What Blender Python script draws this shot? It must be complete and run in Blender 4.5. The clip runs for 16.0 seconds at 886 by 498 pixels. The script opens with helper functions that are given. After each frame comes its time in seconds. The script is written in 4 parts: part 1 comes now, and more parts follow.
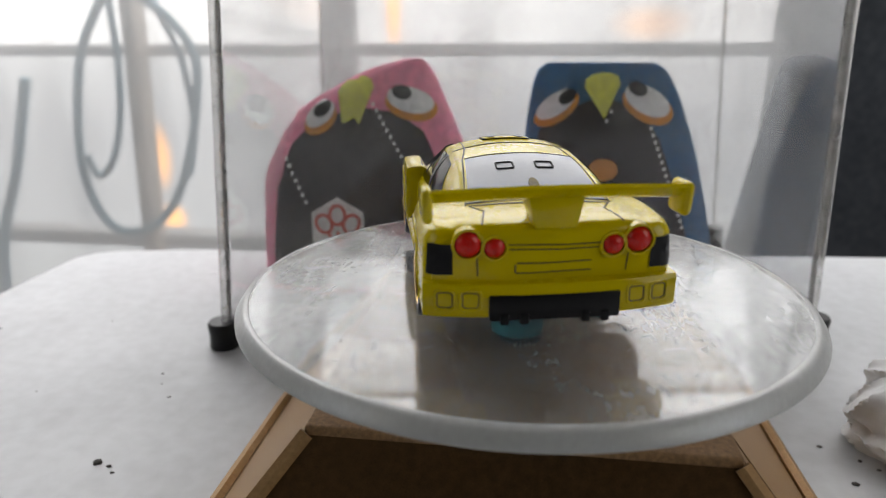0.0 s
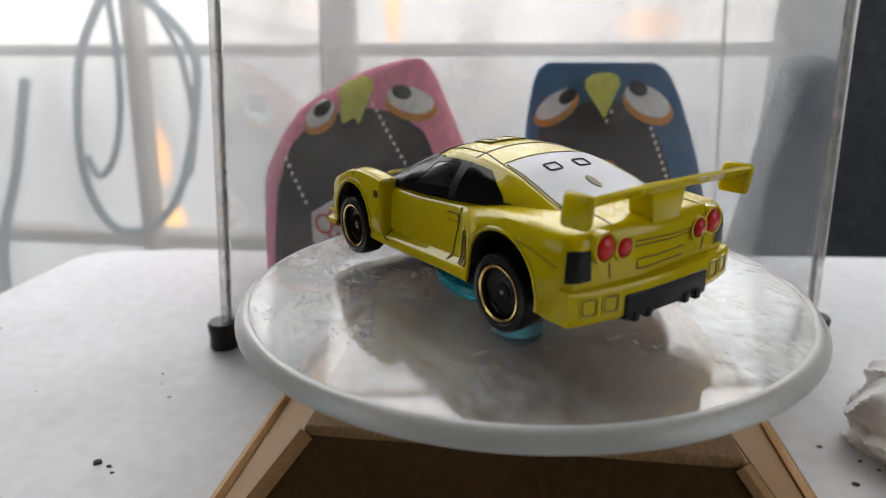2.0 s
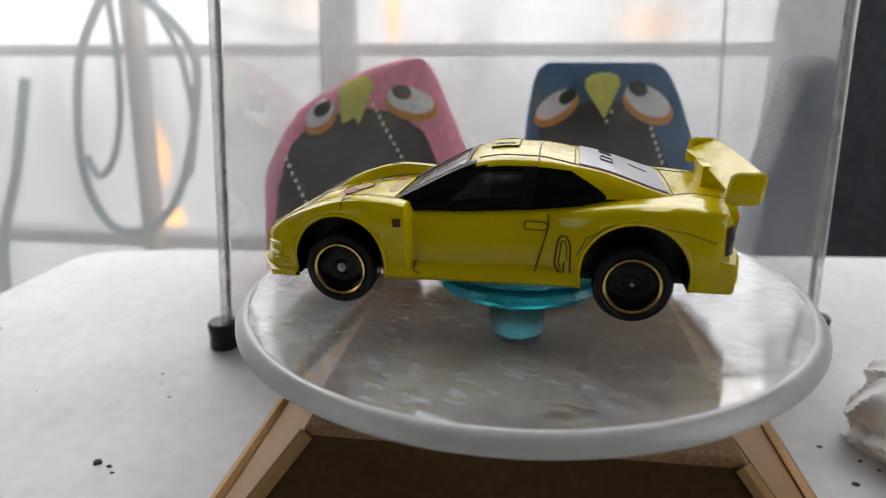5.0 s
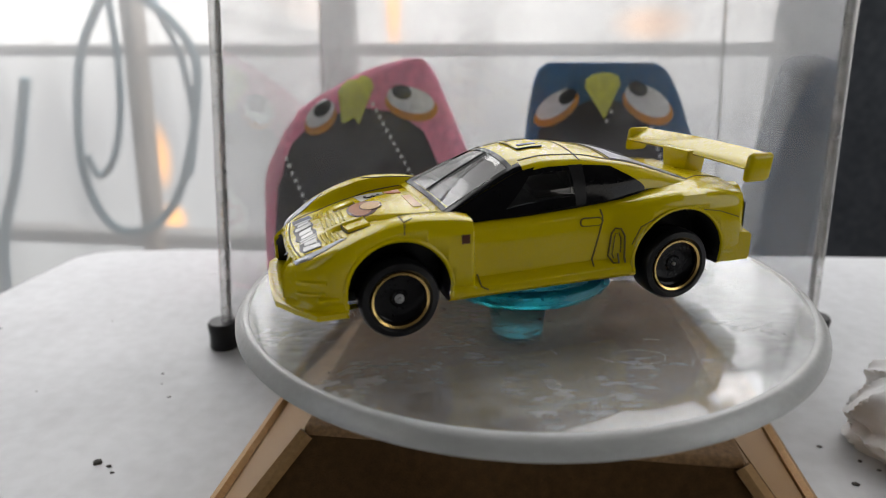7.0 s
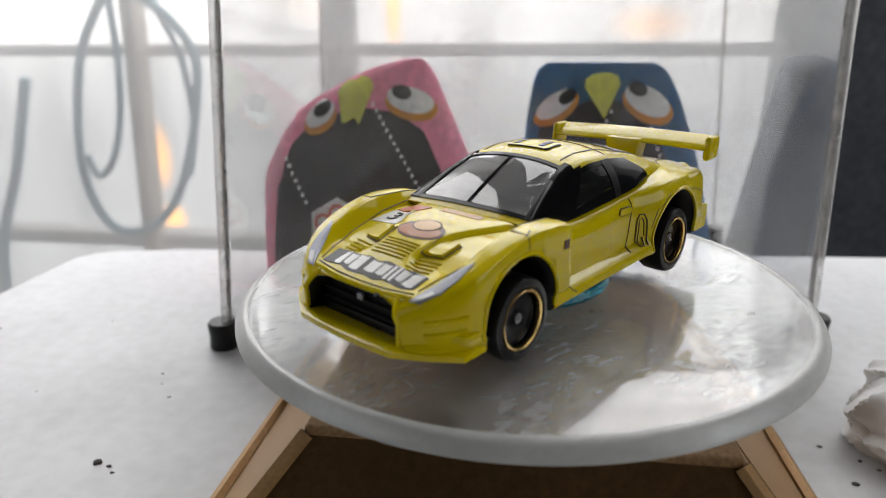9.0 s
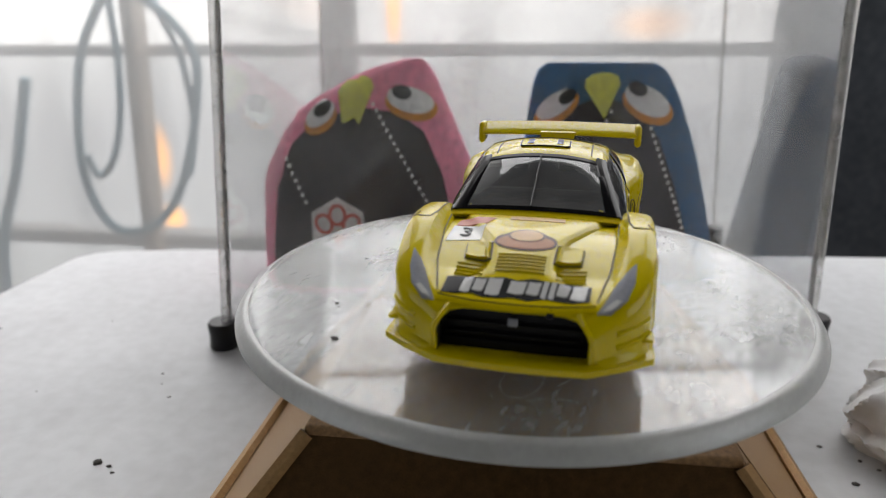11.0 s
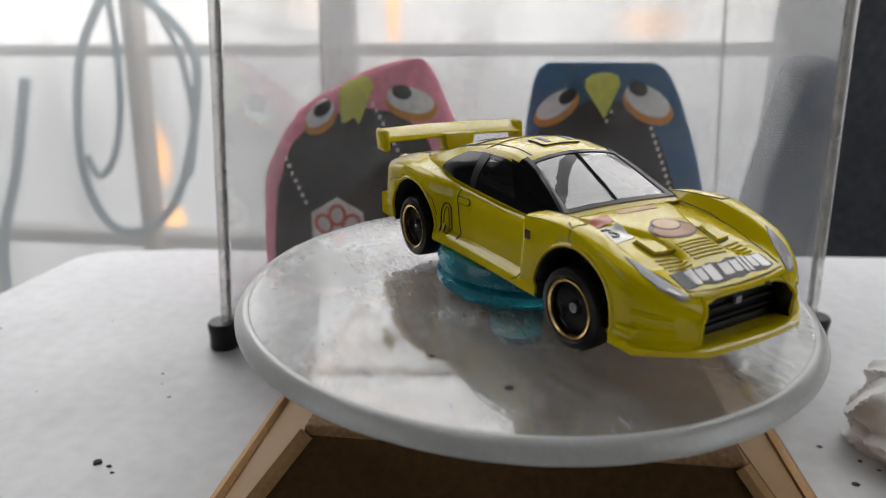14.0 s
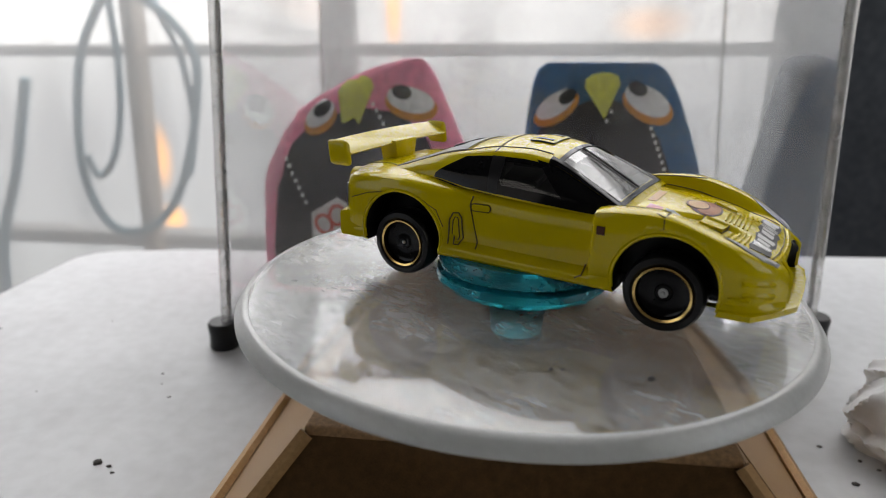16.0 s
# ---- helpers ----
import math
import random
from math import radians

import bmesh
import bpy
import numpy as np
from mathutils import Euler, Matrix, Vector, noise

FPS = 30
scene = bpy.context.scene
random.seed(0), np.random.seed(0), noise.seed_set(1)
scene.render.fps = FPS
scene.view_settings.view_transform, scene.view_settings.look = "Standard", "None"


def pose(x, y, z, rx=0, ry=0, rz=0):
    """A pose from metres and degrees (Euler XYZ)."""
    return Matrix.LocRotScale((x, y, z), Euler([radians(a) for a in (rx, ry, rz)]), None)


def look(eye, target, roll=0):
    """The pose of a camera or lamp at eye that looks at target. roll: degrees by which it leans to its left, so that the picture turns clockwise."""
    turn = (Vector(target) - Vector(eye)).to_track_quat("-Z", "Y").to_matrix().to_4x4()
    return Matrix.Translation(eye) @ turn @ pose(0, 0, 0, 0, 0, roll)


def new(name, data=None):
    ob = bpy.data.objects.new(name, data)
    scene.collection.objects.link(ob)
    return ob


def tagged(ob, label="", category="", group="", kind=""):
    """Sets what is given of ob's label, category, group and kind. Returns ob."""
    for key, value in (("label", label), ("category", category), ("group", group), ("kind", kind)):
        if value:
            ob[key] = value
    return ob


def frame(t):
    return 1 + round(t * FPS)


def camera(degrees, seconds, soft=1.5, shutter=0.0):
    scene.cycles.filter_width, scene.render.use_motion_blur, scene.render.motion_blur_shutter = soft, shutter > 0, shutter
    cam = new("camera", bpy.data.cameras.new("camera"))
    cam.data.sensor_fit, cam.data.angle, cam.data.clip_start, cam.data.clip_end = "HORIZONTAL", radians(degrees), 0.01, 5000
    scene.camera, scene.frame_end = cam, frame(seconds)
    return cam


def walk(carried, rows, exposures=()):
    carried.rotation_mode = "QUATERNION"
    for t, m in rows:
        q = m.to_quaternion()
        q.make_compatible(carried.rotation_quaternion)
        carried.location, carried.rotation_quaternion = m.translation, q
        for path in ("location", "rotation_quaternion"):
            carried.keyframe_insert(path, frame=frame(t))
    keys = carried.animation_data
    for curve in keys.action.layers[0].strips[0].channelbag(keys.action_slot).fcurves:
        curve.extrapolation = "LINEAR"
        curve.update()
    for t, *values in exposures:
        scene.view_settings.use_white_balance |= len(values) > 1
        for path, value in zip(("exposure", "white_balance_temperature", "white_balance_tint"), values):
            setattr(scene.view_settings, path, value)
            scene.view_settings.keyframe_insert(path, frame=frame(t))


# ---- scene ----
# A small die-cast car on a slowly turning acrylic disc, two plush birds under a clear case, a bright window behind.
cam = camera(70.27, 16.0, soft=0.45)
cam.data.dof.use_dof, cam.data.dof.focus_distance, cam.data.dof.aperture_fstop = True, 0.11, 22.0
EYE = pose(0, -0.108, 0.0972, 71.736, 0, 7.598) @ pose(0, 0, 0, 0, 0, -0.18)
walk(cam, [(0, EYE), (16, EYE)], [(t, stops, 6680, 11) for t, stops in ((0, 0.02), (4.2, 0.11), (6.5, 0.11), (7.0, 0.0), (7.5, 0.02), (8.0, 0.17), (9.2, 0.17), (11.3, -0.04), (14, -0.05), (16, 0.0))])

# ---- world and light ----
world = bpy.data.worlds.new("sky")
scene.world = world
world.use_nodes = True
sky = world.node_tree.nodes.new("ShaderNodeTexSky")
sky.sky_type, sky.sun_disc, sky.sun_elevation, sky.sun_rotation = "NISHITA", False, radians(40), radians(20)
world.node_tree.links.new(sky.outputs[0], world.node_tree.nodes["Background"].inputs[0])
world.node_tree.nodes["Background"].inputs[1].default_value = 0.1


def area(name, m, w, h, power, colour):
    lamp = bpy.data.lights.new(name, "AREA")
    lamp.shape, lamp.size, lamp.size_y, lamp.energy, lamp.color = "RECTANGLE", w, h, power, colour
    ob = new(name, lamp)
    ob.matrix_world = m
    return ob


# daylight through the window behind the table, and added fill beside the camera
for x0, x1, z0, z1 in ((-1.02, -0.42, 0.26, 1.15), (-0.27, 0.30, 0.26, 0.60), (-0.27, 0.30, 0.67, 1.15), (0.37, 0.80, 0.50, 1.15)):
    area("window_daylight", look(((x0 + x1) / 2, 0.65, (z0 + z1) / 2), ((x0 + x1) / 2 + 0.03, -0.3, (z0 + z1) / 2 - 0.55)), x1 - x0, z1 - z0, 10.4 * (x1 - x0) * (z1 - z0), (0.97, 0.98, 1.0))
area("side_fill", look((-1.6, -0.9, 0.75), (0, 0, 0.06)), 1.2, 1.2, 3.6, (1.0, 0.96, 0.91))
area("side_fill", look((1.6, -0.45, 0.70), (0, 0, 0.06)), 1.2, 1.2, 6.6, (1.0, 0.98, 0.93))


# ---- materials ----
def material(name, colour, rough=0.5, metal=0.0, vary=0.0, scale=300.0, bump=0.0, coat=0.0, fine=0.0, dirt=None, ior=1.5, spec=0.5):
    """A surface with variation at two scales (cells per metre) and fine relief."""
    mat = bpy.data.materials.new(name)
    mat.use_nodes = True
    nt = mat.node_tree
    b = nt.nodes["Principled BSDF"]
    b.inputs["Base Color"].default_value = (*colour, 1)
    b.inputs["Roughness"].default_value, b.inputs["Metallic"].default_value = rough, metal
    b.inputs["Coat Weight"].default_value, b.inputs["Coat Roughness"].default_value = coat, 0.035
    b.inputs["IOR"].default_value, b.inputs["Specular IOR Level"].default_value = ior, spec
    if vary or bump:
        tc = nt.nodes.new("ShaderNodeTexCoord")
        big, small = nt.nodes.new("ShaderNodeTexNoise"), nt.nodes.new("ShaderNodeTexNoise")
        big.inputs["Scale"].default_value, big.inputs["Detail"].default_value = scale, 4
        small.inputs["Scale"].default_value, small.inputs["Detail"].default_value = scale * 9, 3
        for n in (big, small):
            nt.links.new(tc.outputs["Object"], n.inputs["Vector"])
        add = nt.nodes.new("ShaderNodeMath")
        add.operation = "MULTIPLY_ADD"
        add.inputs[1].default_value = 0.5
        nt.links.new(small.outputs[0], add.inputs[0])
        half = nt.nodes.new("ShaderNodeMath")
        half.operation = "MULTIPLY"
        half.inputs[1].default_value = 0.5
        nt.links.new(big.outputs[0], half.inputs[0])
        nt.links.new(half.outputs[0], add.inputs[2])
        if vary:
            mix = nt.nodes.new("ShaderNodeMix")
            mix.data_type = "RGBA"
            lo = dirt or tuple(c * (1 - vary) for c in colour)
            hi = tuple(min(1, c * (1 + vary * 0.5)) for c in colour)
            mix.inputs[6].default_value, mix.inputs[7].default_value = (*lo, 1), (*hi, 1)
            ramp = nt.nodes.new("ShaderNodeMapRange")
            ramp.inputs[1].default_value, ramp.inputs[2].default_value = 0.35, 0.62
            nt.links.new(add.outputs[0], ramp.inputs[0])
            nt.links.new(ramp.outputs[0], mix.inputs[0])
            nt.links.new(mix.outputs[2], b.inputs["Base Color"])
            rr = nt.nodes.new("ShaderNodeMapRange")
            rr.inputs[3].default_value, rr.inputs[4].default_value = min(1, rough * 1.25 + 0.02), rough * 0.85
            nt.links.new(add.outputs[0], rr.inputs[0])
            nt.links.new(rr.outputs[0], b.inputs["Roughness"])
        if bump:
            bp = nt.nodes.new("ShaderNodeBump")
            bp.inputs["Strength"].default_value, bp.inputs["Distance"].default_value = bump, 0.0004
            nt.links.new(add.outputs[0], bp.inputs["Height"])
            nt.links.new(bp.outputs[0], b.inputs["Normal"])
    return mat


def clear(name, colour, rough, haze, scale, ior=1.49, haze_colour=(0.85, 0.87, 0.88), spread=(0.75, 1.3), wave=0.0):
    """Clear plastic with a share of milky surface (haze: scuffs, and painted sheen on the windscreen) that varies in
    patches and fine scratches.
    """
    mat = bpy.data.materials.new(name)
    mat.use_nodes = True
    nt = mat.node_tree
    b = nt.nodes["Principled BSDF"]
    b.inputs["Base Color"].default_value = (*colour, 1)
    b.inputs["Transmission Weight"].default_value, b.inputs["Roughness"].default_value, b.inputs["IOR"].default_value = 1, rough, ior
    d = nt.nodes.new("ShaderNodeBsdfPrincipled")
    d.inputs["Base Color"].default_value, d.inputs["Roughness"].default_value = (*haze_colour, 1), 0.45
    tc, n1, n2 = nt.nodes.new("ShaderNodeTexCoord"), nt.nodes.new("ShaderNodeTexNoise"), nt.nodes.new("ShaderNodeTexNoise")
    n1.inputs["Scale"].default_value, n1.inputs["Detail"].default_value = scale, 5
    st = nt.nodes.new("ShaderNodeMapping")
    st.inputs["Scale"].default_value = (1.0, 0.4, 1.0)
    st.inputs["Rotation"].default_value = (0.3, 0.2, 0.6)
    n2.inputs["Scale"].default_value, n2.inputs["Detail"].default_value = scale * 14, 3
    nt.links.new(tc.outputs["Object"], n1.inputs["Vector"])
    nt.links.new(tc.outputs["Object"], st.inputs["Vector"])
    nt.links.new(st.outputs[0], n2.inputs["Vector"])
    if wave:
        stretch, swell, bp = nt.nodes.new("ShaderNodeMapping"), nt.nodes.new("ShaderNodeTexNoise"), nt.nodes.new("ShaderNodeBump")
        stretch.inputs["Scale"].default_value = (1.0, 0.25, 1.0)
        swell.inputs["Scale"].default_value, swell.inputs["Detail"].default_value = 420.0, 1.5
        bp.inputs["Strength"].default_value, bp.inputs["Distance"].default_value = wave, 0.0006
        nt.links.new(tc.outputs["Object"], stretch.inputs["Vector"])
        nt.links.new(stretch.outputs[0], swell.inputs["Vector"])
        nt.links.new(swell.outputs[0], bp.inputs["Height"])
        nt.links.new(bp.outputs[0], b.inputs["Normal"])
    mul, rng = nt.nodes.new("ShaderNodeMath"), nt.nodes.new("ShaderNodeMapRange")
    mul.operation = "MULTIPLY"
    nt.links.new(n1.outputs[0], mul.inputs[0])
    nt.links.new(n2.outputs[0], mul.inputs[1])
    rng.inputs[1].default_value, rng.inputs[2].default_value, rng.inputs[3].default_value, rng.inputs[4].default_value = 0.12, 0.40, haze * spread[0], haze * spread[1]
    nt.links.new(mul.outputs[0], rng.inputs[0])
    mix = nt.nodes.new("ShaderNodeMixShader")
    nt.links.new(rng.outputs[0], mix.inputs[0])
    nt.links.new(b.outputs[0], mix.inputs[1])
    nt.links.new(d.outputs[0], mix.inputs[2])
    nt.links.new(mix.outputs[0], nt.nodes["Material Output"].inputs[0])
    return mat


INTERIOR = material("dark_interior", (0.009, 0.009, 0.010), 0.35, 0, 0.2, 200, spec=0.2)
CAR_GLASS = clear("smoky_car_glass", (0.42, 0.44, 0.46), 0.01, 0.008, 100, ior=1.5)
# milky haze here stands in for the windscreen's silver-grey reflection
SHIELD_GLASS = clear("wavy_sheen_windscreen", (0.5, 0.53, 0.57), 0.03, 0.085, 60, ior=1.8, spread=(0.6, 1.4), wave=0.07)
YELLOW = material("yellow_paint", (0.59, 0.465, 0.0), 0.25, 0.0, 0.03, 140, 0.02, coat=0.55, spec=0.06)
BLACK = material("black_plastic", (0.007, 0.007, 0.008), 0.3, 0, 0.3, 200, spec=0.22)
WINDOW_BLACK = material("black_tinted_window", (0.005, 0.005, 0.006), 0.08, 0, 0.2, 200, spec=0.16)
RUBBER = material("tyre_rubber", (0.006, 0.006, 0.007), 0.32, 0, 0.3, 300, 0.03, spec=0.3)
GOLD_RING = material("gold_ring", (0.85, 0.58, 0.22), 0.2, 1.0, 0.1, 300)
CHROME = material("chrome_hub", (0.35, 0.35, 0.35), 0.35, 1.0, 0.1, 300)
SILVER = material("silver_print", (0.27, 0.28, 0.31), 0.42, 0.3, 0.15, 250, coat=0.1)
GREY_GLASS = material("pale_grey_rear_window", (0.25, 0.265, 0.30), 0.32, 0.0, 0.03, 150, coat=0.1)
RED = material("red_lamp", (0.62, 0.012, 0.008), 0.25, 0, 0.2, 400, coat=0.25, spec=0.3)
LINE = material("dark_panel_line", (0.12, 0.088, 0.005), 0.5, 0, 0.3, 300)
WHITE_PRINT = material("white_print", (0.52, 0.52, 0.51), 0.3, 0, 0.06, 300, coat=0.4)
ORANGE_PRINT = material("orange_print", (0.34, 0.11, 0.02), 0.3, 0, 0.15, 300, coat=0.15, spec=0.2)
PALE_PRINT = material("pale_orange_print", (0.58, 0.36, 0.15), 0.3, 0, 0.15, 300, coat=0.15, spec=0.2)
BROWN_PRINT = material("brown_print", (0.09, 0.03, 0.012), 0.3, 0, 0.2, 300, coat=0.1, spec=0.2)
PINK_PRINT = material("pale_red_print", (0.52, 0.16, 0.10), 0.3, 0, 0.15, 300, coat=0.15, spec=0.2)
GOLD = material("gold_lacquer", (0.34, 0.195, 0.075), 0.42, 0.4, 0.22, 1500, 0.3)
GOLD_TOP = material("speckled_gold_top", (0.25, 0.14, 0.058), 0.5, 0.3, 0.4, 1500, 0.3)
GOLD_SHADED = material("shaded_gold_panel", (0.10, 0.054, 0.02), 0.36, 0.8, 0.25, 700, 0.3)
TABLE = material("white_table_top", (0.56, 0.57, 0.585), 0.45, 0, 0.10, 22, 0.02)
TISSUE = material("white_tissue", (0.86, 0.86, 0.86), 0.9, 0, 0.04, 120, 0.15)
PINK = material("pink_cloth", (0.95, 0.30, 0.43), 0.9, 0, 0.22, 330, 0.3)
BLUE = material("blue_cloth", (0.013, 0.10, 0.23), 0.9, 0, 0.3, 330, 0.3)
CHARCOAL = material("charcoal_cloth", (0.019, 0.012, 0.015), 0.95, 0, 0.3, 330, 0.3)
BEAK = material("yellow_green_felt", (0.70, 0.70, 0.10), 0.9, 0, 0.2, 330, 0.6)
FELT_WHITE = material("white_felt", (0.86, 0.85, 0.84), 0.95, 0, 0.1, 330, 0.6)
FELT_ORANGE = material("orange_felt", (0.72, 0.28, 0.03), 0.95, 0, 0.15, 330, 0.6)
BEAD = material("black_bead", (0.01, 0.01, 0.012), 0.12, 0, 0.1, 900, coat=0.8)
RED_PRINT = material("red_motif", (0.66, 0.12, 0.09), 0.8, 0, 0.15, 900)
FRAME_GREY = material("weathered_window_bar", (0.60, 0.59, 0.58), 0.6, 0, 0.2, 20, 0.2)
# walls and ceiling out of view, coloured dark to hold back bounced light
WALL = material("unseen_dark_wall", (0.13, 0.122, 0.11), 0.8, 0, 0.06, 6, 0.2)
FLOOR = material("floor_boards", (0.14, 0.1, 0.065), 0.5, 0, 0.25, 8, 0.2)
DARK = material("dark_slate_cloth", (0.085, 0.097, 0.115), 0.8, 0, 0.3, 12, 0.3)
SLATE = material("slate_cloth", (0.12, 0.13, 0.145), 0.85, 0, 0.25, 30, 0.3)
HOSE = material("blue_grey_cable", (0.05, 0.20, 0.28), 0.5, 0, 0.2, 40)
POLE = material("bare_wooden_post", (0.62, 0.53, 0.45), 0.7, 0, 0.25, 30, 0.3)
SPECK = material("dust_speck", (0.06, 0.055, 0.05), 0.9, 0, 0.2, 900)
SCRATCH = material("pale_scratch", (0.62, 0.63, 0.63), 0.6, 0, 0.2, 900)
ACRYLIC = clear("scuffed_acrylic", (0.97, 0.985, 0.985), 0.05, 0.15, 60, spread=(0.35, 2.1))
FROSTED = clear("frosted_acrylic_rim", (0.96, 0.965, 0.965), 0.16, 0.42, 90, haze_colour=(0.72, 0.73, 0.72), spread=(0.95, 1.06))
CASE = clear("clear_case_plastic", (1.0, 1.0, 1.0), 0.01, 0.05, 30, ior=1.3, spread=(0.2, 3.0))
EDGE = clear("clear_case_edge", (0.98, 0.98, 0.98), 0.25, 0.32, 12, ior=1.08, haze_colour=(0.75, 0.73, 0.71))
BLUE_GEL = clear("blue_translucent_plastic", (0.03, 0.70, 0.86), 0.10, 0.32, 120, haze_colour=(0.01, 0.50, 0.66))


def frosted_pane():
    """Hazy window glass: half of the light goes straight on, half is spread."""
    mat = bpy.data.materials.new("hazy_window_glass")
    mat.use_nodes = True
    nt = mat.node_tree
    nt.nodes.remove(nt.nodes["Principled BSDF"])
    a, b, mix = nt.nodes.new("ShaderNodeBsdfTransparent"), nt.nodes.new("ShaderNodeBsdfTranslucent"), nt.nodes.new("ShaderNodeMixShader")
    b.inputs[0].default_value = (0.95, 0.96, 0.97, 1)
    mix.inputs[0].default_value = 0.42
    nt.links.new(a.outputs[0], mix.inputs[1])
    nt.links.new(b.outputs[0], mix.inputs[2])
    nt.links.new(mix.outputs[0], nt.nodes["Material Output"].inputs[0])
    return mat


TEAL = clear("teal_stem_plastic", (0.04, 0.30, 0.37), 0.3, 0.05, 120, haze_colour=(0.01, 0.13, 0.17))
PANE = frosted_pane()


# ---- building helpers: things at table scale are drawn in millimetres ----
def thing(name, label, category, group=""):
    return tagged(new(name), label, category, group)


def part(name, bm, mat, parent=None, label="", unit=0.001, smooth=True, kind=""):
    """Links a bmesh as one mesh object under a thing or under a part."""
    me = bpy.data.meshes.new(name)
    bmesh.ops.scale(bm, vec=(unit,) * 3, verts=bm.verts)
    bmesh.ops.recalc_face_normals(bm, faces=bm.faces)
    for f in bm.faces:
        f.smooth = smooth
    for e in bm.edges:
        e.smooth = not (len(e.link_faces) == 2 and e.calc_face_angle(0) > radians(38))
    bm.to_mesh(me)
    bm.free()
    for m in mat if isinstance(mat, (list, tuple)) else (mat,):
        me.materials.append(m)
    ob = new(name, me)
    ob.parent = parent
    return tagged(ob, label, kind=kind)


def box(x0, x1, y0, y1, z0, z1, bevel=0.0, seg=2, bm=None):
    bm = bm or bmesh.new()
    made = bmesh.ops.create_cube(bm, size=1)["verts"]
    for v in made:
        v.co = Vector(((x0 + x1) / 2 + v.co.x * (x1 - x0), (y0 + y1) / 2 + v.co.y * (y1 - y0), (z0 + z1) / 2 + v.co.z * (z1 - z0)))
    if bevel:
        bmesh.ops.bevel(bm, geom=list({e for v in made for e in v.link_edges}), offset=bevel, segments=seg, affect="EDGES", profile=0.5)
    return bm


def lathe(profile, seg=48, bm=None, m=None, close=False):
    """Turns (radius, height) points round z."""
    bm = bm or bmesh.new()
    rings = []
    for r, z in profile:
        if r < 1e-6:
            rings.append([bm.verts.new((0, 0, z))])
        else:
            rings.append([bm.verts.new((r * math.cos(2 * math.pi * i / seg), r * math.sin(2 * math.pi * i / seg), z)) for i in range(seg)])
    pairs = list(zip(rings, rings[1:])) + ([(rings[-1], rings[0])] if close else [])
    for a, b in pairs:
        for i in range(seg):
            j = (i + 1) % seg
            q = [a[i % len(a)], a[j % len(a)], b[j % len(b)], b[i % len(b)]]
            q = list(dict.fromkeys(q))
            if len(q) > 2:
                bm.faces.new(q)
    if m is not None:
        bmesh.ops.transform(bm, matrix=m, verts=[v for r in rings for v in r])
    return bm


def tube(points, r, sides=6, bm=None, closed=False):
    bm = bm or bmesh.new()
    pts = [Vector(p) for p in points]
    n, rings, up = len(pts), [], Vector((0.13, 0.21, 0.97))
    for i, p in enumerate(pts):
        a, b = pts[(i - 1) % n if closed else max(i - 1, 0)], pts[(i + 1) % n if closed else min(i + 1, n - 1)]
        d = (b - a).normalized()
        u = (up - d * up.dot(d)).normalized()
        up = u
        w = d.cross(u)
        rings.append([bm.verts.new(p + r * (u * math.cos(2 * math.pi * k / sides) + w * math.sin(2 * math.pi * k / sides))) for k in range(sides)])
    for i in range(n if closed else n - 1):
        a, b = rings[i], rings[(i + 1) % n]
        for k in range(sides):
            bm.faces.new((a[k], a[(k + 1) % sides], b[(k + 1) % sides], b[k]))
    if not closed:
        bm.faces.new(rings[0]), bm.faces.new(rings[-1])
    return bm


def smooth_line(points, n=8, closed=False):
    """A Catmull-Rom line through the points."""
    p = [Vector(q) for q in points]
    out, m = [], len(p)
    for i in range(m if closed else m - 1):
        a, b, c, d = (p[j % m] if closed else p[min(max(j, 0), m - 1)] for j in (i - 1, i, i + 1, i + 2))
        for k in range(n):
            t = k / n
            out.append(0.5 * (2 * b + (c - a) * t + (2 * a - 5 * b + 4 * c - d) * t * t + (3 * b - a - 3 * c + d) * t ** 3))
    return out if closed else out + [p[-1]]


def curve(table):
    """A smooth function through (position, value) pairs."""
    ys, vs = np.array([a for a, _ in table], float), np.array([b for _, b in table], float)
    h = np.diff(ys)
    s = np.diff(vs) / h
    g = np.zeros(len(ys))
    g[0], g[-1] = s[0], s[-1]
    for i in range(1, len(ys) - 1):
        g[i] = 0 if s[i - 1] * s[i] <= 0 else 2 * s[i - 1] * s[i] / (s[i - 1] + s[i])

    def f(y):
        y = min(max(y, ys[0]), ys[-1])
        i = int(min(max(np.searchsorted(ys, y) - 1, 0), len(h) - 1))
        t = (y - ys[i]) / h[i]
        return float((2 * t ** 3 - 3 * t * t + 1) * vs[i] + (t ** 3 - 2 * t * t + t) * h[i] * g[i] + (3 * t * t - 2 * t ** 3) * vs[i + 1] + (t ** 3 - t * t) * h[i] * g[i + 1])
    return f


def grid(rows, bm=None, wrap=False):
    """A skin over rows of points."""
    bm = bm or bmesh.new()
    vs = [[bm.verts.new(p) for p in r] for r in rows]
    for a, b in zip(vs, vs[1:]):
        for i in range(len(a) if wrap else len(a) - 1):
            j = (i + 1) % len(a)
            bm.faces.new((a[i], a[j], b[j], b[i]))
    return bm, vs


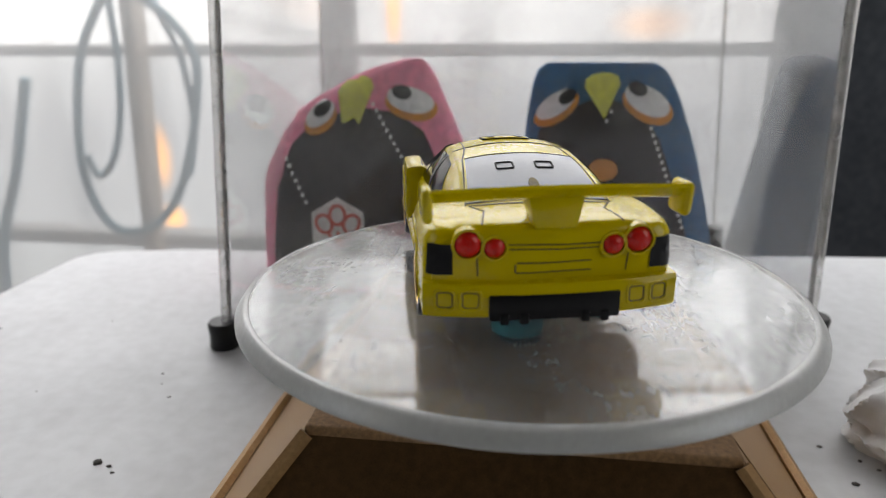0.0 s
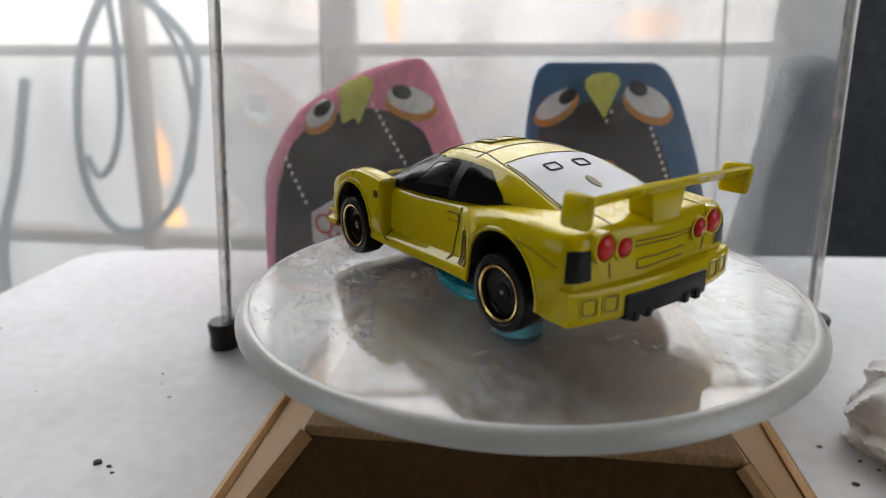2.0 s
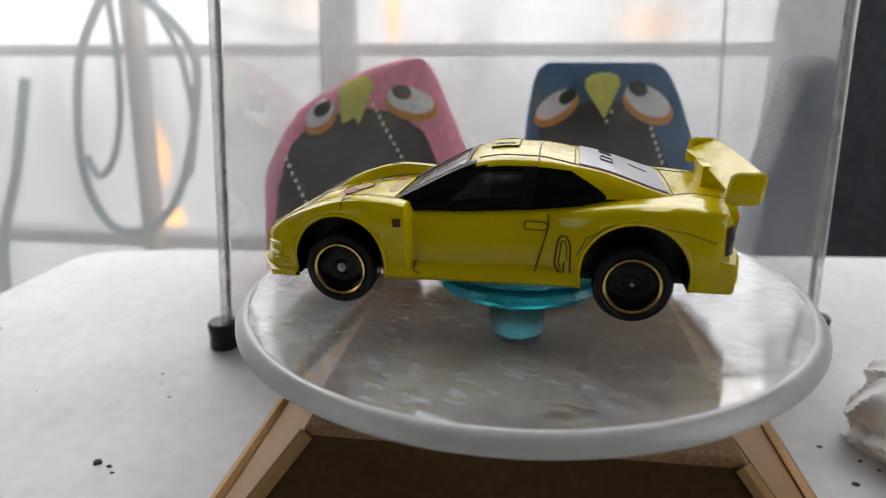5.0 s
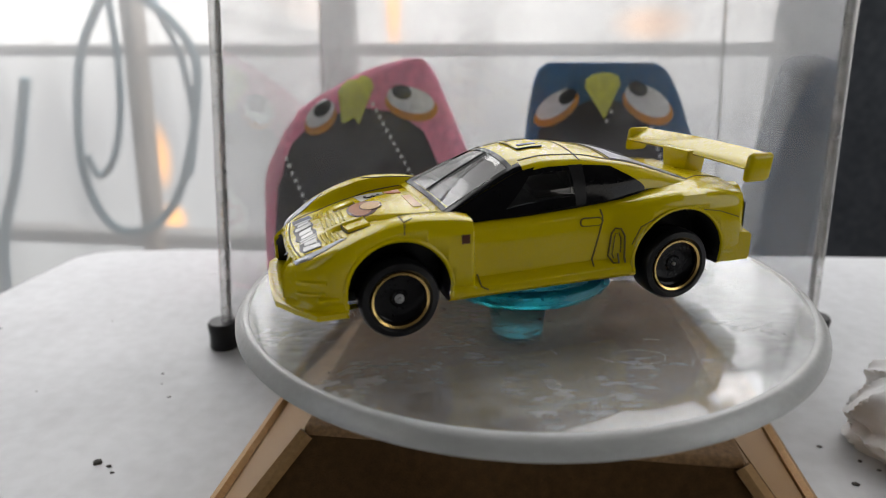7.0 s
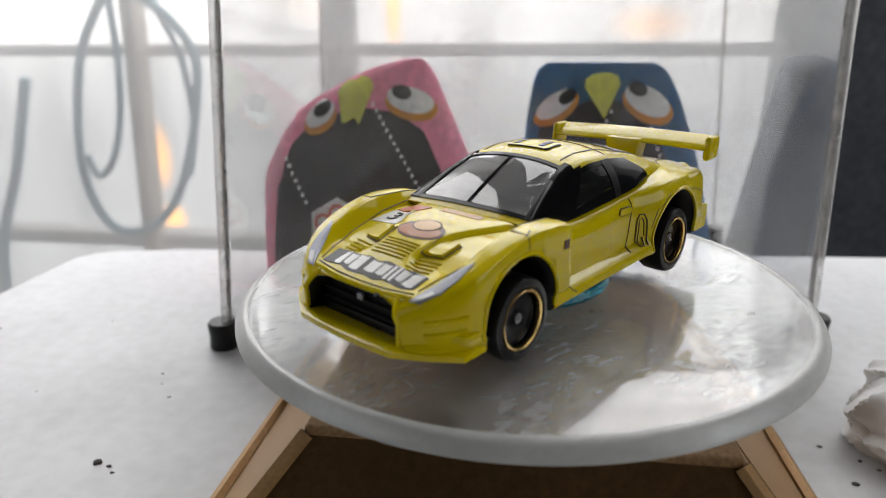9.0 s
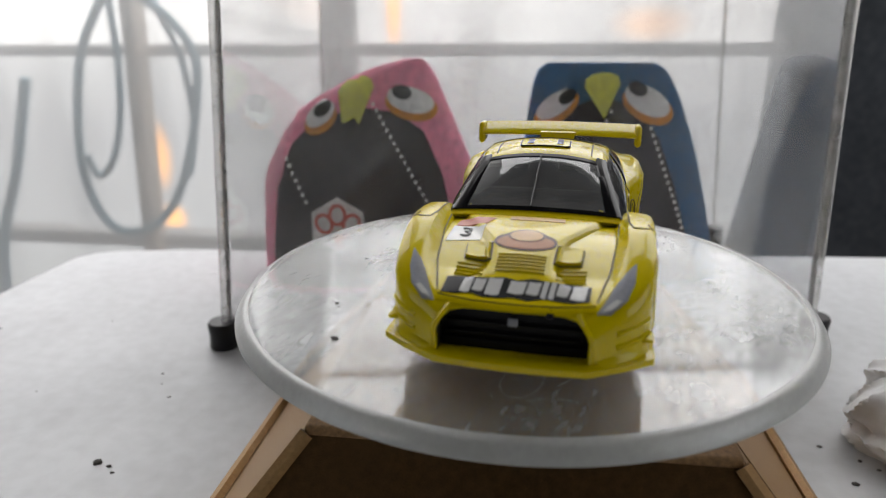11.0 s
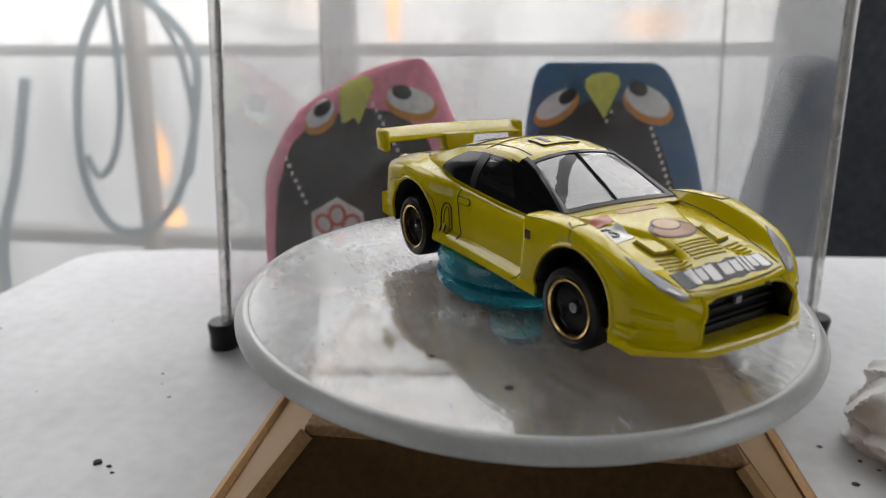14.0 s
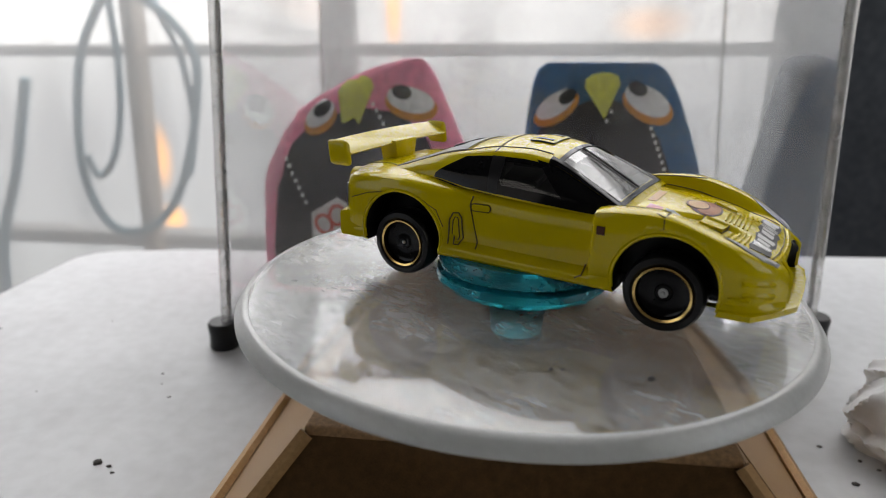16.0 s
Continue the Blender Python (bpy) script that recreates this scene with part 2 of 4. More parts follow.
class Skin:
    """The outside of a form, on to which prints, lines and panels are laid."""
    WAYS = {"right": ((1, 0, 0), (1, 2)), "left": ((-1, 0, 0), (1, 2)), "front": ((0, 1, 0), (0, 2)), "rear": ((0, -1, 0), (0, 2)), "top": ((0, 0, 1), (0, 1))}

    def __init__(self, bm):
        from mathutils.bvhtree import BVHTree
        bm.normal_update()
        self.tree = BVHTree.FromBMesh(bm)

    def at(self, side, a, b, lift=0.1, straight=False):
        out, (i, j) = self.WAYS[side]
        o = Vector(out) * 300
        o[i], o[j] = a, b
        p, n, _, _ = self.tree.ray_cast(o, -Vector(out))
        # a second try close by, for a ray that slips through a seam
        beside = o.copy()
        beside[i], beside[j] = a + 0.05, b + 0.037
        p2, n2, _, _ = self.tree.ray_cast(beside, -Vector(out))
        if p2 is not None and (p is None or (p2 - p).dot(Vector(out)) > 3):
            p, n = p2, n2
        if p is None:
            p, n, _, _ = self.tree.find_nearest(o * 0.15 + Vector([o[k] if k in (i, j) else 0 for k in range(3)]) * 0.85)
        if straight:
            n = Vector(out)
        return p + (n if n.dot(Vector(out)) > 0 else -n) * lift

    def patch(self, side, outline, lift=0.12, rings=3, step=1.2, bm=None, straight=False):
        """A raised print or panel with the given outline, thick enough to close on the skin."""
        bm = bm or bmesh.new()
        edge = []
        m = len(outline)
        for k in range(m):
            (a, b), (c, d) = outline[k], outline[(k + 1) % m]
            n = max(1, int(math.hypot(c - a, d - b) / step))
            edge += [(a + (c - a) * q / n, b + (d - b) * q / n) for q in range(n)]
        ca, cb = sum(p[0] for p in edge) / len(edge), sum(p[1] for p in edge) / len(edge)
        loops = [[self.at(side, a, b, -0.15) for a, b in edge]]
        for r in range(rings):
            f = 1 - r / rings
            loops.append([self.at(side, ca + (a - ca) * f, cb + (b - cb) * f, lift, straight) for a, b in edge])
        bm, vs = grid(loops, bm, wrap=True)
        mid = bm.verts.new(self.at(side, ca, cb, lift, straight))
        for k in range(len(edge)):
            bm.faces.new((vs[-1][k], vs[-1][(k + 1) % len(edge)], mid))
        return bm

    def line(self, side, points, r=0.13, closed=False, bm=None, lift=0.02, step=0.8):
        dense = []
        m = len(points)
        for k in range(m if closed else m - 1):
            (a, b), (c, d) = points[k], points[(k + 1) % m]
            n = max(1, int(math.hypot(c - a, d - b) / step))
            dense += [(a + (c - a) * q / n, b + (d - b) * q / n) for q in range(n)]
        if not closed:
            dense.append(points[-1])
        return tube([self.at(side, a, b, lift) for a, b in dense], r, 5, bm, closed)


def oval(a, b, ra, rb, n=20, turn=0.0):
    c, s = math.cos(turn), math.sin(turn)
    return [(a + ra * math.cos(t) * c - rb * math.sin(t) * s, b + ra * math.cos(t) * s + rb * math.sin(t) * c) for t in (2 * math.pi * k / n for k in range(n))]


def rect(a0, a1, b0, b1, r=0.0):
    if not r:
        return [(a0, b0), (a1, b0), (a1, b1), (a0, b1)]
    out = []
    for ca, cb, q in ((a1 - r, b0 + r, -90), (a1 - r, b1 - r, 0), (a0 + r, b1 - r, 90), (a0 + r, b0 + r, 180)):
        out += [(ca + r * math.cos(radians(q + k)), cb + r * math.sin(radians(q + k))) for k in (0, 30, 60, 90)]
    return out


# ---- the room ----
def room():
    def slab(name, x0, x1, y0, y1, z0, z1, mat, label, cat):
        return tagged(part(name, box(x0, x1, y0, y1, z0, z1), mat, None, unit=1.0, smooth=False), label, cat, kind="structure")
    slab("floor", -1.8, 1.8, -2.2, 1.2, -0.76, -0.72, FLOOR, "brown board floor far below the table", "floor")
    slab("ceiling", -1.8, 1.8, -2.2, 1.2, 1.7, 1.74, WALL, "unseen dark ceiling that closes the room", "ceiling")
    slab("wall_south", -1.7, 1.7, -2.2, -2.1, -0.72, 1.7, WALL, "unseen dark wall behind the camera", "wall")
    # unseen west and east walls, each opened for an added fill lamp
    for name, x0, x1 in (("wall_west", -1.8, -1.7), ("wall_east", 1.7, 1.8)):
        q = -1.5 if x0 < 0 else -1.05
        side = box(x0, x1, -2.1, q, -0.72, 1.7)
        for y0, y1, z0, z1 in ((q + 1.2, 1.2, -0.72, 1.7), (q, q + 1.2, -0.72, 0.15), (q, q + 1.2, 1.35, 1.7)):
            box(x0, x1, y0, y1, z0, z1, bm=side)
        tagged(part(name, side, WALL, unit=1.0, smooth=False), "unseen wall with an opening added for the fill lamp", "wall", kind="structure")
    # north wall with the wide window
    north = box(-1.7, 1.7, 0.66, 0.9, -0.72, -0.45)
    for x0, x1, z0, z1 in ((-1.7, -1.35, -0.45, 1.7), (0.345, 1.2, -0.45, 0.24), (1.2, 1.7, -0.45, 1.7), (-1.35, 1.2, 1.5, 1.7)):
        box(x0, x1, 0.66, 0.9, z0, z1, bm=north)
    tagged(part("wall_north", north, DARK, unit=1.0, smooth=False), "dark slate wall round the wide window", "wall", kind="structure")
    win = tagged(new("window_1"), "wide bright window with weathered grey bars", "window", kind="structure")
    for z0, z1 in ((0.077, 0.095), (-0.222, -0.198), (-0.45, -0.42), (0.62, 0.645), (1.47, 1.5)):
        part("rail", box(-1.349, 0.344, 0.80, 0.845, z0, z1, 0.004), FRAME_GREY, win, unit=1.0)
    for x0, x1 in ((-1.35, -1.31), (-0.297, -0.25)):
        part("mullion", box(x0, x1, 0.802, 0.843, -0.45, 1.5, 0.004), FRAME_GREY, win, unit=1.0)
    bm = bmesh.new()
    bm.faces.new([bm.verts.new(v) for v in ((-1.35, 0.672, -0.45), (0.345, 0.672, -0.45), (0.345, 0.672, 1.5), (-1.35, 0.672, 1.5))])
    bm.faces.new([bm.verts.new(v) for v in ((0.346, 0.672, 0.24), (1.2, 0.672, 0.24), (1.2, 0.672, 1.5), (0.346, 0.672, 1.5))])
    pane = part("pane", bm, PANE, win, "hazy glass pane", unit=1.0)
    pane.visible_shadow = False


def backdrop():
    mat = bpy.data.materials.new("hazy_daylight")
    mat.use_nodes = True
    nt = mat.node_tree
    nt.nodes.remove(nt.nodes["Principled BSDF"])
    em, tc, sep = nt.nodes.new("ShaderNodeEmission"), nt.nodes.new("ShaderNodeTexCoord"), nt.nodes.new("ShaderNodeSeparateXYZ")
    nt.links.new(tc.outputs["Object"], sep.inputs[0])
    ramp = nt.nodes.new("ShaderNodeValToRGB")
    rng = nt.nodes.new("ShaderNodeMapRange")
    rng.inputs[1].default_value, rng.inputs[2].default_value = -0.6, 1.8
    nt.links.new(sep.outputs[2], rng.inputs[0])
    nt.links.new(rng.outputs[0], ramp.inputs[0])
    e = ramp.color_ramp.elements
    e[0].position, e[0].color = 0.0, (0.50, 0.52, 0.53, 1)
    e[1].position, e[1].color = 0.6, (1.2, 1.2, 1.2, 1)
    for pos, c in ((0.20, (0.54, 0.55, 0.57)), (0.272, (0.70, 0.71, 0.72)), (0.29, (1.15, 1.15, 1.15))):
        k = e.new(pos)
        k.color = (*c, 1)
    st, n = nt.nodes.new("ShaderNodeMapping"), nt.nodes.new("ShaderNodeTexNoise")
    st.inputs["Scale"].default_value = (9, 1, 1.6)
    n.inputs["Scale"].default_value, n.inputs["Detail"].default_value = 1.0, 3
    nt.links.new(tc.outputs["Object"], st.inputs["Vector"])
    nt.links.new(st.outputs[0], n.inputs["Vector"])
    mr = nt.nodes.new("ShaderNodeMapRange")
    mr.inputs[1].default_value, mr.inputs[2].default_value, mr.inputs[3].default_value, mr.inputs[4].default_value = 0.3, 0.7, 0.86, 1.26
    nt.links.new(n.outputs[0], mr.inputs[0])
    colour = ramp.outputs[0]
    # warm glows painted into the backdrop, two of them for light on the post
    for x, z, rx, rz, glow in ((-0.335, 0.18, 0.017, 0.10, 0.95), (0.275, 0.135, 0.075, 0.035, 0.42), (-1.0, -0.2, 0.03, 0.075, 0.8), (-0.985, -0.375, 0.035, 0.035, 0.9)):
        mp, ln, fall, mx = nt.nodes.new("ShaderNodeMapping"), nt.nodes.new("ShaderNodeVectorMath"), nt.nodes.new("ShaderNodeMapRange"), nt.nodes.new("ShaderNodeMix")
        mp.vector_type = "TEXTURE"
        mp.inputs["Location"].default_value, mp.inputs["Scale"].default_value = (x, 1.5, z), (rx, 1.0, rz)
        ln.operation, mx.data_type = "LENGTH", "RGBA"
        fall.inputs[1].default_value, fall.inputs[2].default_value, fall.inputs[3].default_value, fall.inputs[4].default_value = 0.4, 1.4, glow, 0.0
        nt.links.new(tc.outputs["Object"], mp.inputs["Vector"])
        nt.links.new(mp.outputs[0], ln.inputs[0])
        nt.links.new(ln.outputs["Value"], fall.inputs[0])
        nt.links.new(fall.outputs[0], mx.inputs[0])
        nt.links.new(colour, mx.inputs[6])
        mx.inputs[7].default_value = (2.2, 1.05, 0.32, 1)
        colour = mx.outputs[2]
    nt.links.new(colour, em.inputs[0])
    nt.links.new(mr.outputs[0], em.inputs[1])
    nt.links.new(em.outputs[0], nt.nodes["Material Output"].inputs[0])
    ob = part("backdrop", box(-2.6, 2.4, 1.5, 1.52, -0.9, 2.4), mat, unit=1.0)
    tagged(ob, "hazy bright daylight outside the window", "backdrop", kind="structure")


room()
backdrop()


def cables():
    coil = thing("hanging_cable", "blue-grey cable hung in loose loops before the window", "cable")
    big = [(-0.562, 0.74, 0.165), (-0.601, 0.74, 0.123), (-0.63, 0.74, 0.063), (-0.651, 0.74, -0.04), (-0.648, 0.74, -0.116), (-0.62, 0.74, -0.169),
           (-0.575, 0.745, -0.176), (-0.524, 0.745, -0.139), (-0.488, 0.745, -0.07), (-0.463, 0.745, 0.018), (-0.458, 0.745, 0.079), (-0.485, 0.745, 0.123), (-0.522, 0.745, 0.152)]
    part("loop", tube(smooth_line(big, 6, True), 0.0062, 8, closed=True), HOSE, coil, unit=1.0)
    small = [(-0.566, 0.735, 0.22), (-0.566, 0.735, 0.134), (-0.566, 0.735, 0.079), (-0.575, 0.735, 0.001), (-0.597, 0.735, -0.064), (-0.624, 0.735, -0.09), (-0.64, 0.735, -0.06)]
    part("loop", tube(smooth_line(small, 6), 0.0052, 8), HOSE, coil, unit=1.0)
    third = [(-0.53, 0.75, 0.2), (-0.507, 0.75, 0.141), (-0.48, 0.75, 0.07), (-0.474, 0.75, -0.02), (-0.49, 0.75, -0.09)]
    part("loop", tube(smooth_line(third, 6), 0.0048, 8), HOSE, coil, unit=1.0)
    part("loop", tube(smooth_line([(-0.717, 0.74, 0.048), (-0.762, 0.74, -0.085), (-0.826, 0.74, -0.271), (-0.84, 0.74, -0.72)], 6), 0.0075, 8), HOSE, coil, unit=1.0)
    post = thing("wooden_post", "pale weathered wooden post before the window", "post")
    p = box(-0.024, -0.004, 0.755, 0.79, -0.72, 1.7, 0.004)
    for v in p.verts:
        v.co.x += -0.551 + 0.055 * (v.co.z - 0.0)
    part("post", p, POLE, post, unit=1.0)


cables()


def dark_backrest():
    t = thing("dark_backrest", "dark slate cloth chair back beside the window", "chair")
    bm = box(0.232, 0.276, 0.50, 0.56, -0.72, 0.085, 0.02, 6)
    for v in bm.verts:
        if v.co.x < 0.25:
            v.co.x -= 0.16 * max(0.0, 0.06 - v.co.z) ** 1.2
    part("cushion", bm, SLATE, t, unit=1.0)


dark_backrest()


def table():
    bm = bmesh.new()
    out = [(-213, -330), (430, -330), (430, 222), (-150, 169), (-196, 164.5), (-207, 160), (-213, 150)]
    lo = [bm.verts.new((x, y, -26)) for x, y in out]
    hi = [bm.verts.new((x, y, 0)) for x, y in out]
    bm.faces.new(hi), bm.faces.new(lo[::-1])
    for i in range(len(out)):
        j = (i + 1) % len(out)
        bm.faces.new((lo[i], lo[j], hi[j], hi[i]))
    bmesh.ops.bevel(bm, geom=[e for e in bm.edges if abs(e.verts[0].co.z - e.verts[1].co.z) < 1], offset=3, segments=3, affect="EDGES")
    t = thing("table", "white table with a worn, faintly stained top", "table")
    part("tabletop", bm, TABLE, t)
    for x in (-190, 400):
        for y in (-300, 130):
            part("leg", box(x - 16, x + 16, y - 16, y + 16, -720, -25.5, 2), TABLE, t)


table()


def plinth():
    """A gold frustum with raised corner mouldings and sunk panels."""
    t = thing("gold_plinth", "gold lacquered pyramid plinth with sunk panels", "plinth")
    a, b, h = 65.5, 31.8, 43.2
    bm = bmesh.new()
    # core and rims: an outer moulding, a groove and the inner panel on each side
    lo = [bm.verts.new((sx * (a - 1.0), sy * (a - 1.0), 0)) for sx, sy in ((-1, -1), (1, -1), (1, 1), (-1, 1))]
    hi = [bm.verts.new((sx * (b - 1.0), sy * (b - 1.0), h - 1.0)) for sx, sy in ((-1, -1), (1, -1), (1, 1), (-1, 1))]
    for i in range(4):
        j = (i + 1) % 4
        # front and back get the darker gold: their shade is put into the colour
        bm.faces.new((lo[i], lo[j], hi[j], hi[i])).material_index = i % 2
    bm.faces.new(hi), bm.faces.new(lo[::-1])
    part("panel", bm, [GOLD_SHADED, GOLD], t, "brushed gold panels, front and back coloured darker for shade")
    part("top", box(-b + 0.6, b - 0.6, -b + 0.6, b - 0.6, h - 2.0, h, 0.6, 3), GOLD_TOP, t)
    frame_bm = bmesh.new()
    for k in range(4):
        m = Matrix.Rotation(math.pi / 2 * k, 4, "Z")
        tube([m @ Vector((-a + 0.9, -a + 0.9, 1.6)), m @ Vector((-b + 0.9, -b + 0.9, h - 1.4))], 1.3, 6, frame_bm)
        if k % 2:
            for off, r in ((5.5, 0.8), (14, 0.6)):
                way = [m @ Vector((-a + off, -a + 1.6, 1.6)), m @ Vector((-b + off * 0.8, -b + 1.6, h - 1.4))]
                tube(way, r, 6, frame_bm)
                # dark line laid on in place of a groove's shade
                part("groove", tube([p + m.to_3x3() @ Vector((1.5, -0.3, 0)) for p in way], 0.6, 6), GOLD_SHADED, t)
        tube([m @ Vector((-a, -a + 1, 1.6)), m @ Vector((a, -a + 1, 1.6))], 1.6, 6, frame_bm)
    part("moulding", frame_bm, GOLD, t)
    part("bearing", lathe([(0, h - 0.5), (4.2, h - 0.5), (4.2, h + 0.8), (3.8, h + 1.0), (0, h + 1.0)], 32), BLACK, t)
    return t


plinth()

DISC_TOP = 55.8


def turntable():
    t = thing("turntable_disc", "clear scuffed acrylic turntable disc with a milky rim", "turntable")
    part("plate", lathe([(0, 2.9), (47.6, 2.9), (47.6, 0.35), (0, 0.35)], 128), ACRYLIC, t)
    rim = [(47.65, 2.9), (47.95, 2.95), (48.4, 2.8), (48.95, 2.35), (49.5, 1.6), (50.0, 0.9), (50.0, 0.6), (49.4, 0.35), (48.6, 0.3), (47.65, 0.32)]
    part("rim", lathe(rim, 128, close=True), FROSTED, t, "milky rounded rim")
    part("stem", lathe([(0, 0.3), (5.2, 0.3), (5.2, -4.5), (4.8, -8.6), (0, -8.6)], 32), TEAL, t)
    rnd = random.Random(5)
    sp = []
    while len(sp) < 110:
        r, a = 45 * math.sqrt(rnd.random()), rnd.uniform(0, 2 * math.pi)
        if r > 17:
            sp.append((r * math.cos(a), r * math.sin(a), rnd.uniform(0.08, 0.2)))
    for _ in range(46):
        r, a = rnd.uniform(15.2, 19.5), rnd.uniform(0, 2 * math.pi)
        sp.append((r * math.cos(a), r * math.sin(a), rnd.uniform(0.1, 0.32)))
    # two plain specks that travel past the front
    sp += [(14.9, 35.0, 0.5), (22.6, 24.6, 0.35), (21.4, 25.6, 0.25)]
    for x, y, r in sp:
        bm = bmesh.new()
        bmesh.ops.create_icosphere(bm, subdivisions=1, radius=r)
        for v in bm.verts:
            v.co = Vector((v.co.x * rnd.uniform(0.7, 1.7) + x, v.co.y + y, v.co.z * 0.4 + 2.9 + r * 0.3))
        part("speck", bm, SPECK, t)
    hair = bmesh.new()
    for _ in range(90):
        r, a, lean = rnd.uniform(19, 45), rnd.uniform(0, 2 * math.pi), rnd.uniform(-1.4, 1.4)
        n, bend = rnd.uniform(0.6, 3.0), rnd.uniform(-0.12, 0.12)
        d = a + math.pi / 2 + lean
        pts = [(r * math.cos(a) + n * q * math.cos(d + bend * q), r * math.sin(a) + n * q * math.sin(d + bend * q), 2.91) for q in (0, 0.33, 0.66, 1.0)]
        if max(math.hypot(p[0], p[1]) for p in pts) < 46:
            tube(pts, rnd.uniform(0.01, 0.022), 4, hair)
    for x, y, ra, rb in ((-14, 33, 2.6, 4.4), (24, -28, 3.5, 2.2), (-31, -12, 2.0, 3.6)):
        tube([(x + p, y + q, 2.91) for p, q in oval(0, 0, ra, rb, 22)], 0.015, 4, hair, True)
    part("scratches", hair, SCRATCH, t, kind="stuff")
    return t


disc = turntable()


def stand():
    t = thing("blue_stand", "translucent blue plastic puck under the car", "stand")
    rough_edge = random.Random(3)
    base = lathe([(0, 0), (12.6, 0), (14.6, 0.5), (15.5, 1.6), (15.3, 2.8), (14.4, 3.2), (0, 3.2)], 72)
    for v in base.verts:
        k = 1 + 0.02 * noise.noise(Vector((v.co.x * 0.5, v.co.y * 0.5, v.co.z))) + (rough_edge.uniform(-0.012, 0.02) if v.co.z < 1 else 0)
        v.co.x, v.co.y = v.co.x * k, v.co.y * k
    part("foot_disc", base, BLUE_GEL, t)
    top = lathe([(0, 3.3), (14.2, 3.3), (15.0, 3.9), (15.2, 5.4), (14.6, 6.6), (0, 6.6)], 72)
    for v in top.verts:
        k = 1 + 0.015 * noise.noise(Vector((v.co.x * 0.4 + 3, v.co.y * 0.4, v.co.z)))
        v.co.x, v.co.y = v.co.x * k, v.co.y * k
    part("top_disc", top, BLUE_GEL, t)
    return t


puck = stand()


# ---- the car: x to its right, y forward, z up from the tyres' lowest point ----
HALF = curve([(-31.6, 15.6), (-30, 16.6), (-26, 17.0), (-18, 17.2), (-12, 16.8), (-8.5, 15.6), (-6, 14.5), (0, 14.1), (10, 14.1), (15.8, 14.2), (16.15, 15.9), (16.5, 16.3), (22, 16.4), (30, 16.3), (36, 15.7), (38.6, 14.3), (40.2, 12.6), (41.4, 10.4), (42.2, 9.4)])
SILL = curve([(-31.6, 15.7), (-30, 16.7), (-24, 17.0), (-12, 16.9), (-8, 16.4), (0, 16.2), (12, 16.2), (17, 16.3), (30, 16.3), (36, 15.8), (38.6, 14.8), (40.6, 13.2), (42.2, 10.6)])
SHOULDER = curve([(-31.6, 15.2), (-30.6, 16.6), (-28, 16.9), (-20, 17.3), (-14, 17.0), (-8, 16.1), (0, 15.5), (10, 15.0), (15.8, 15.0), (16.5, 16.3), (20, 16.9), (24, 17.1), (27, 16.8), (30, 16.0), (33, 14.9), (36, 13.5), (38.6, 12.0), (40.6, 10.8), (42.2, 9.4)])
DECK = curve([(-31.6, 15.8), (-30.6, 17.2), (-28, 17.6), (-22, 17.8), (-10, 17), (0, 16), (16, 15.6), (20, 15.7), (26, 15.4), (31, 14.5), (36, 12.9), (38.6, 11.7), (40.2, 11.0), (41.4, 10.3), (42.2, 9.4)])
DOME = curve([(16, 9.6), (20, 9.0), (25, 6.4), (28.4, 4.5), (32, 3.7), (39.5, 3.4)])
LOW = curve([(-31.6, 5.6), (-26, 5.2), (-10, 4.8), (10, 4.6), (30, 4.5), (42.2, 4.6)])


def section(y):
    w, s, zs, zd, zl = HALF(y), SILL(y), SHOULDER(y), DECK(y), LOW(y)
    side = zs - zl
    wing = max(0.0, min(1.0, (y - 15.8) / 0.7, (39.5 - y) / 5))
    low = [(0, zl), (s * 0.6, zl), (s - 0.5, zl), (s, zl + 0.5), (s, zl + side * 0.13), (s - 0.25, zl + side * 0.17), (w + 0.15, zl + side * 0.24), (w + 0.1, zl + side * 0.45), (w - 0.1, zl + side * 0.7)]
    # plain top, and the front wings' flat ledges with the sunk bonnet and its raised middle between them
    plain = [(w - 0.25, zl + side * 0.86), (w - 0.9, zl + side * 0.96), (w - 2.0, zs), (w - 3.4, zs - 0.1 + 0.1 * (zd - zs)), (w * 0.72, zs * 0.56 + zd * 0.44), (w * 0.69, zs * 0.45 + zd * 0.55),
             (w * 0.66, zs * 0.32 + zd * 0.68), (w * 0.6, zs * 0.1 + zd * 0.9), (w * 0.5, zd - 0.02), (w * 0.37, zd - 0.02), (w * 0.18, zd), (0, zd + 0.03)]
    dome, pocket = DOME(y), zd - 0.75
    ledge = [(w - 0.05, zl + side * 0.9), (w - 0.3, zl + side * 0.975), (w - 0.9, zs), (w - 3.0, zs + 0.1), (w - 3.6, zs - 0.1), (w - 4.3, pocket * 0.6 + zs * 0.4),
             (w - 5.0, pocket), (dome + 0.8, pocket + 0.05), (dome + 0.1, zd - 0.1), (dome - 0.5, zd + 0.02), (dome * 0.45, zd + 0.12), (0, zd + 0.15)]
    half = low + [(p[0] + (q[0] - p[0]) * wing, p[1] + (q[1] - p[1]) * wing) for p, q in zip(plain, ledge)]
    bow = 1.7 * max(0.0, min(1.0, (-22 - y) / 9))
    return [(x, y + bow * (x / 16) ** 2, z) for x, z in half] + [(-x, y + bow * (x / 16) ** 2, z) for x, z in half[-2:0:-1]]


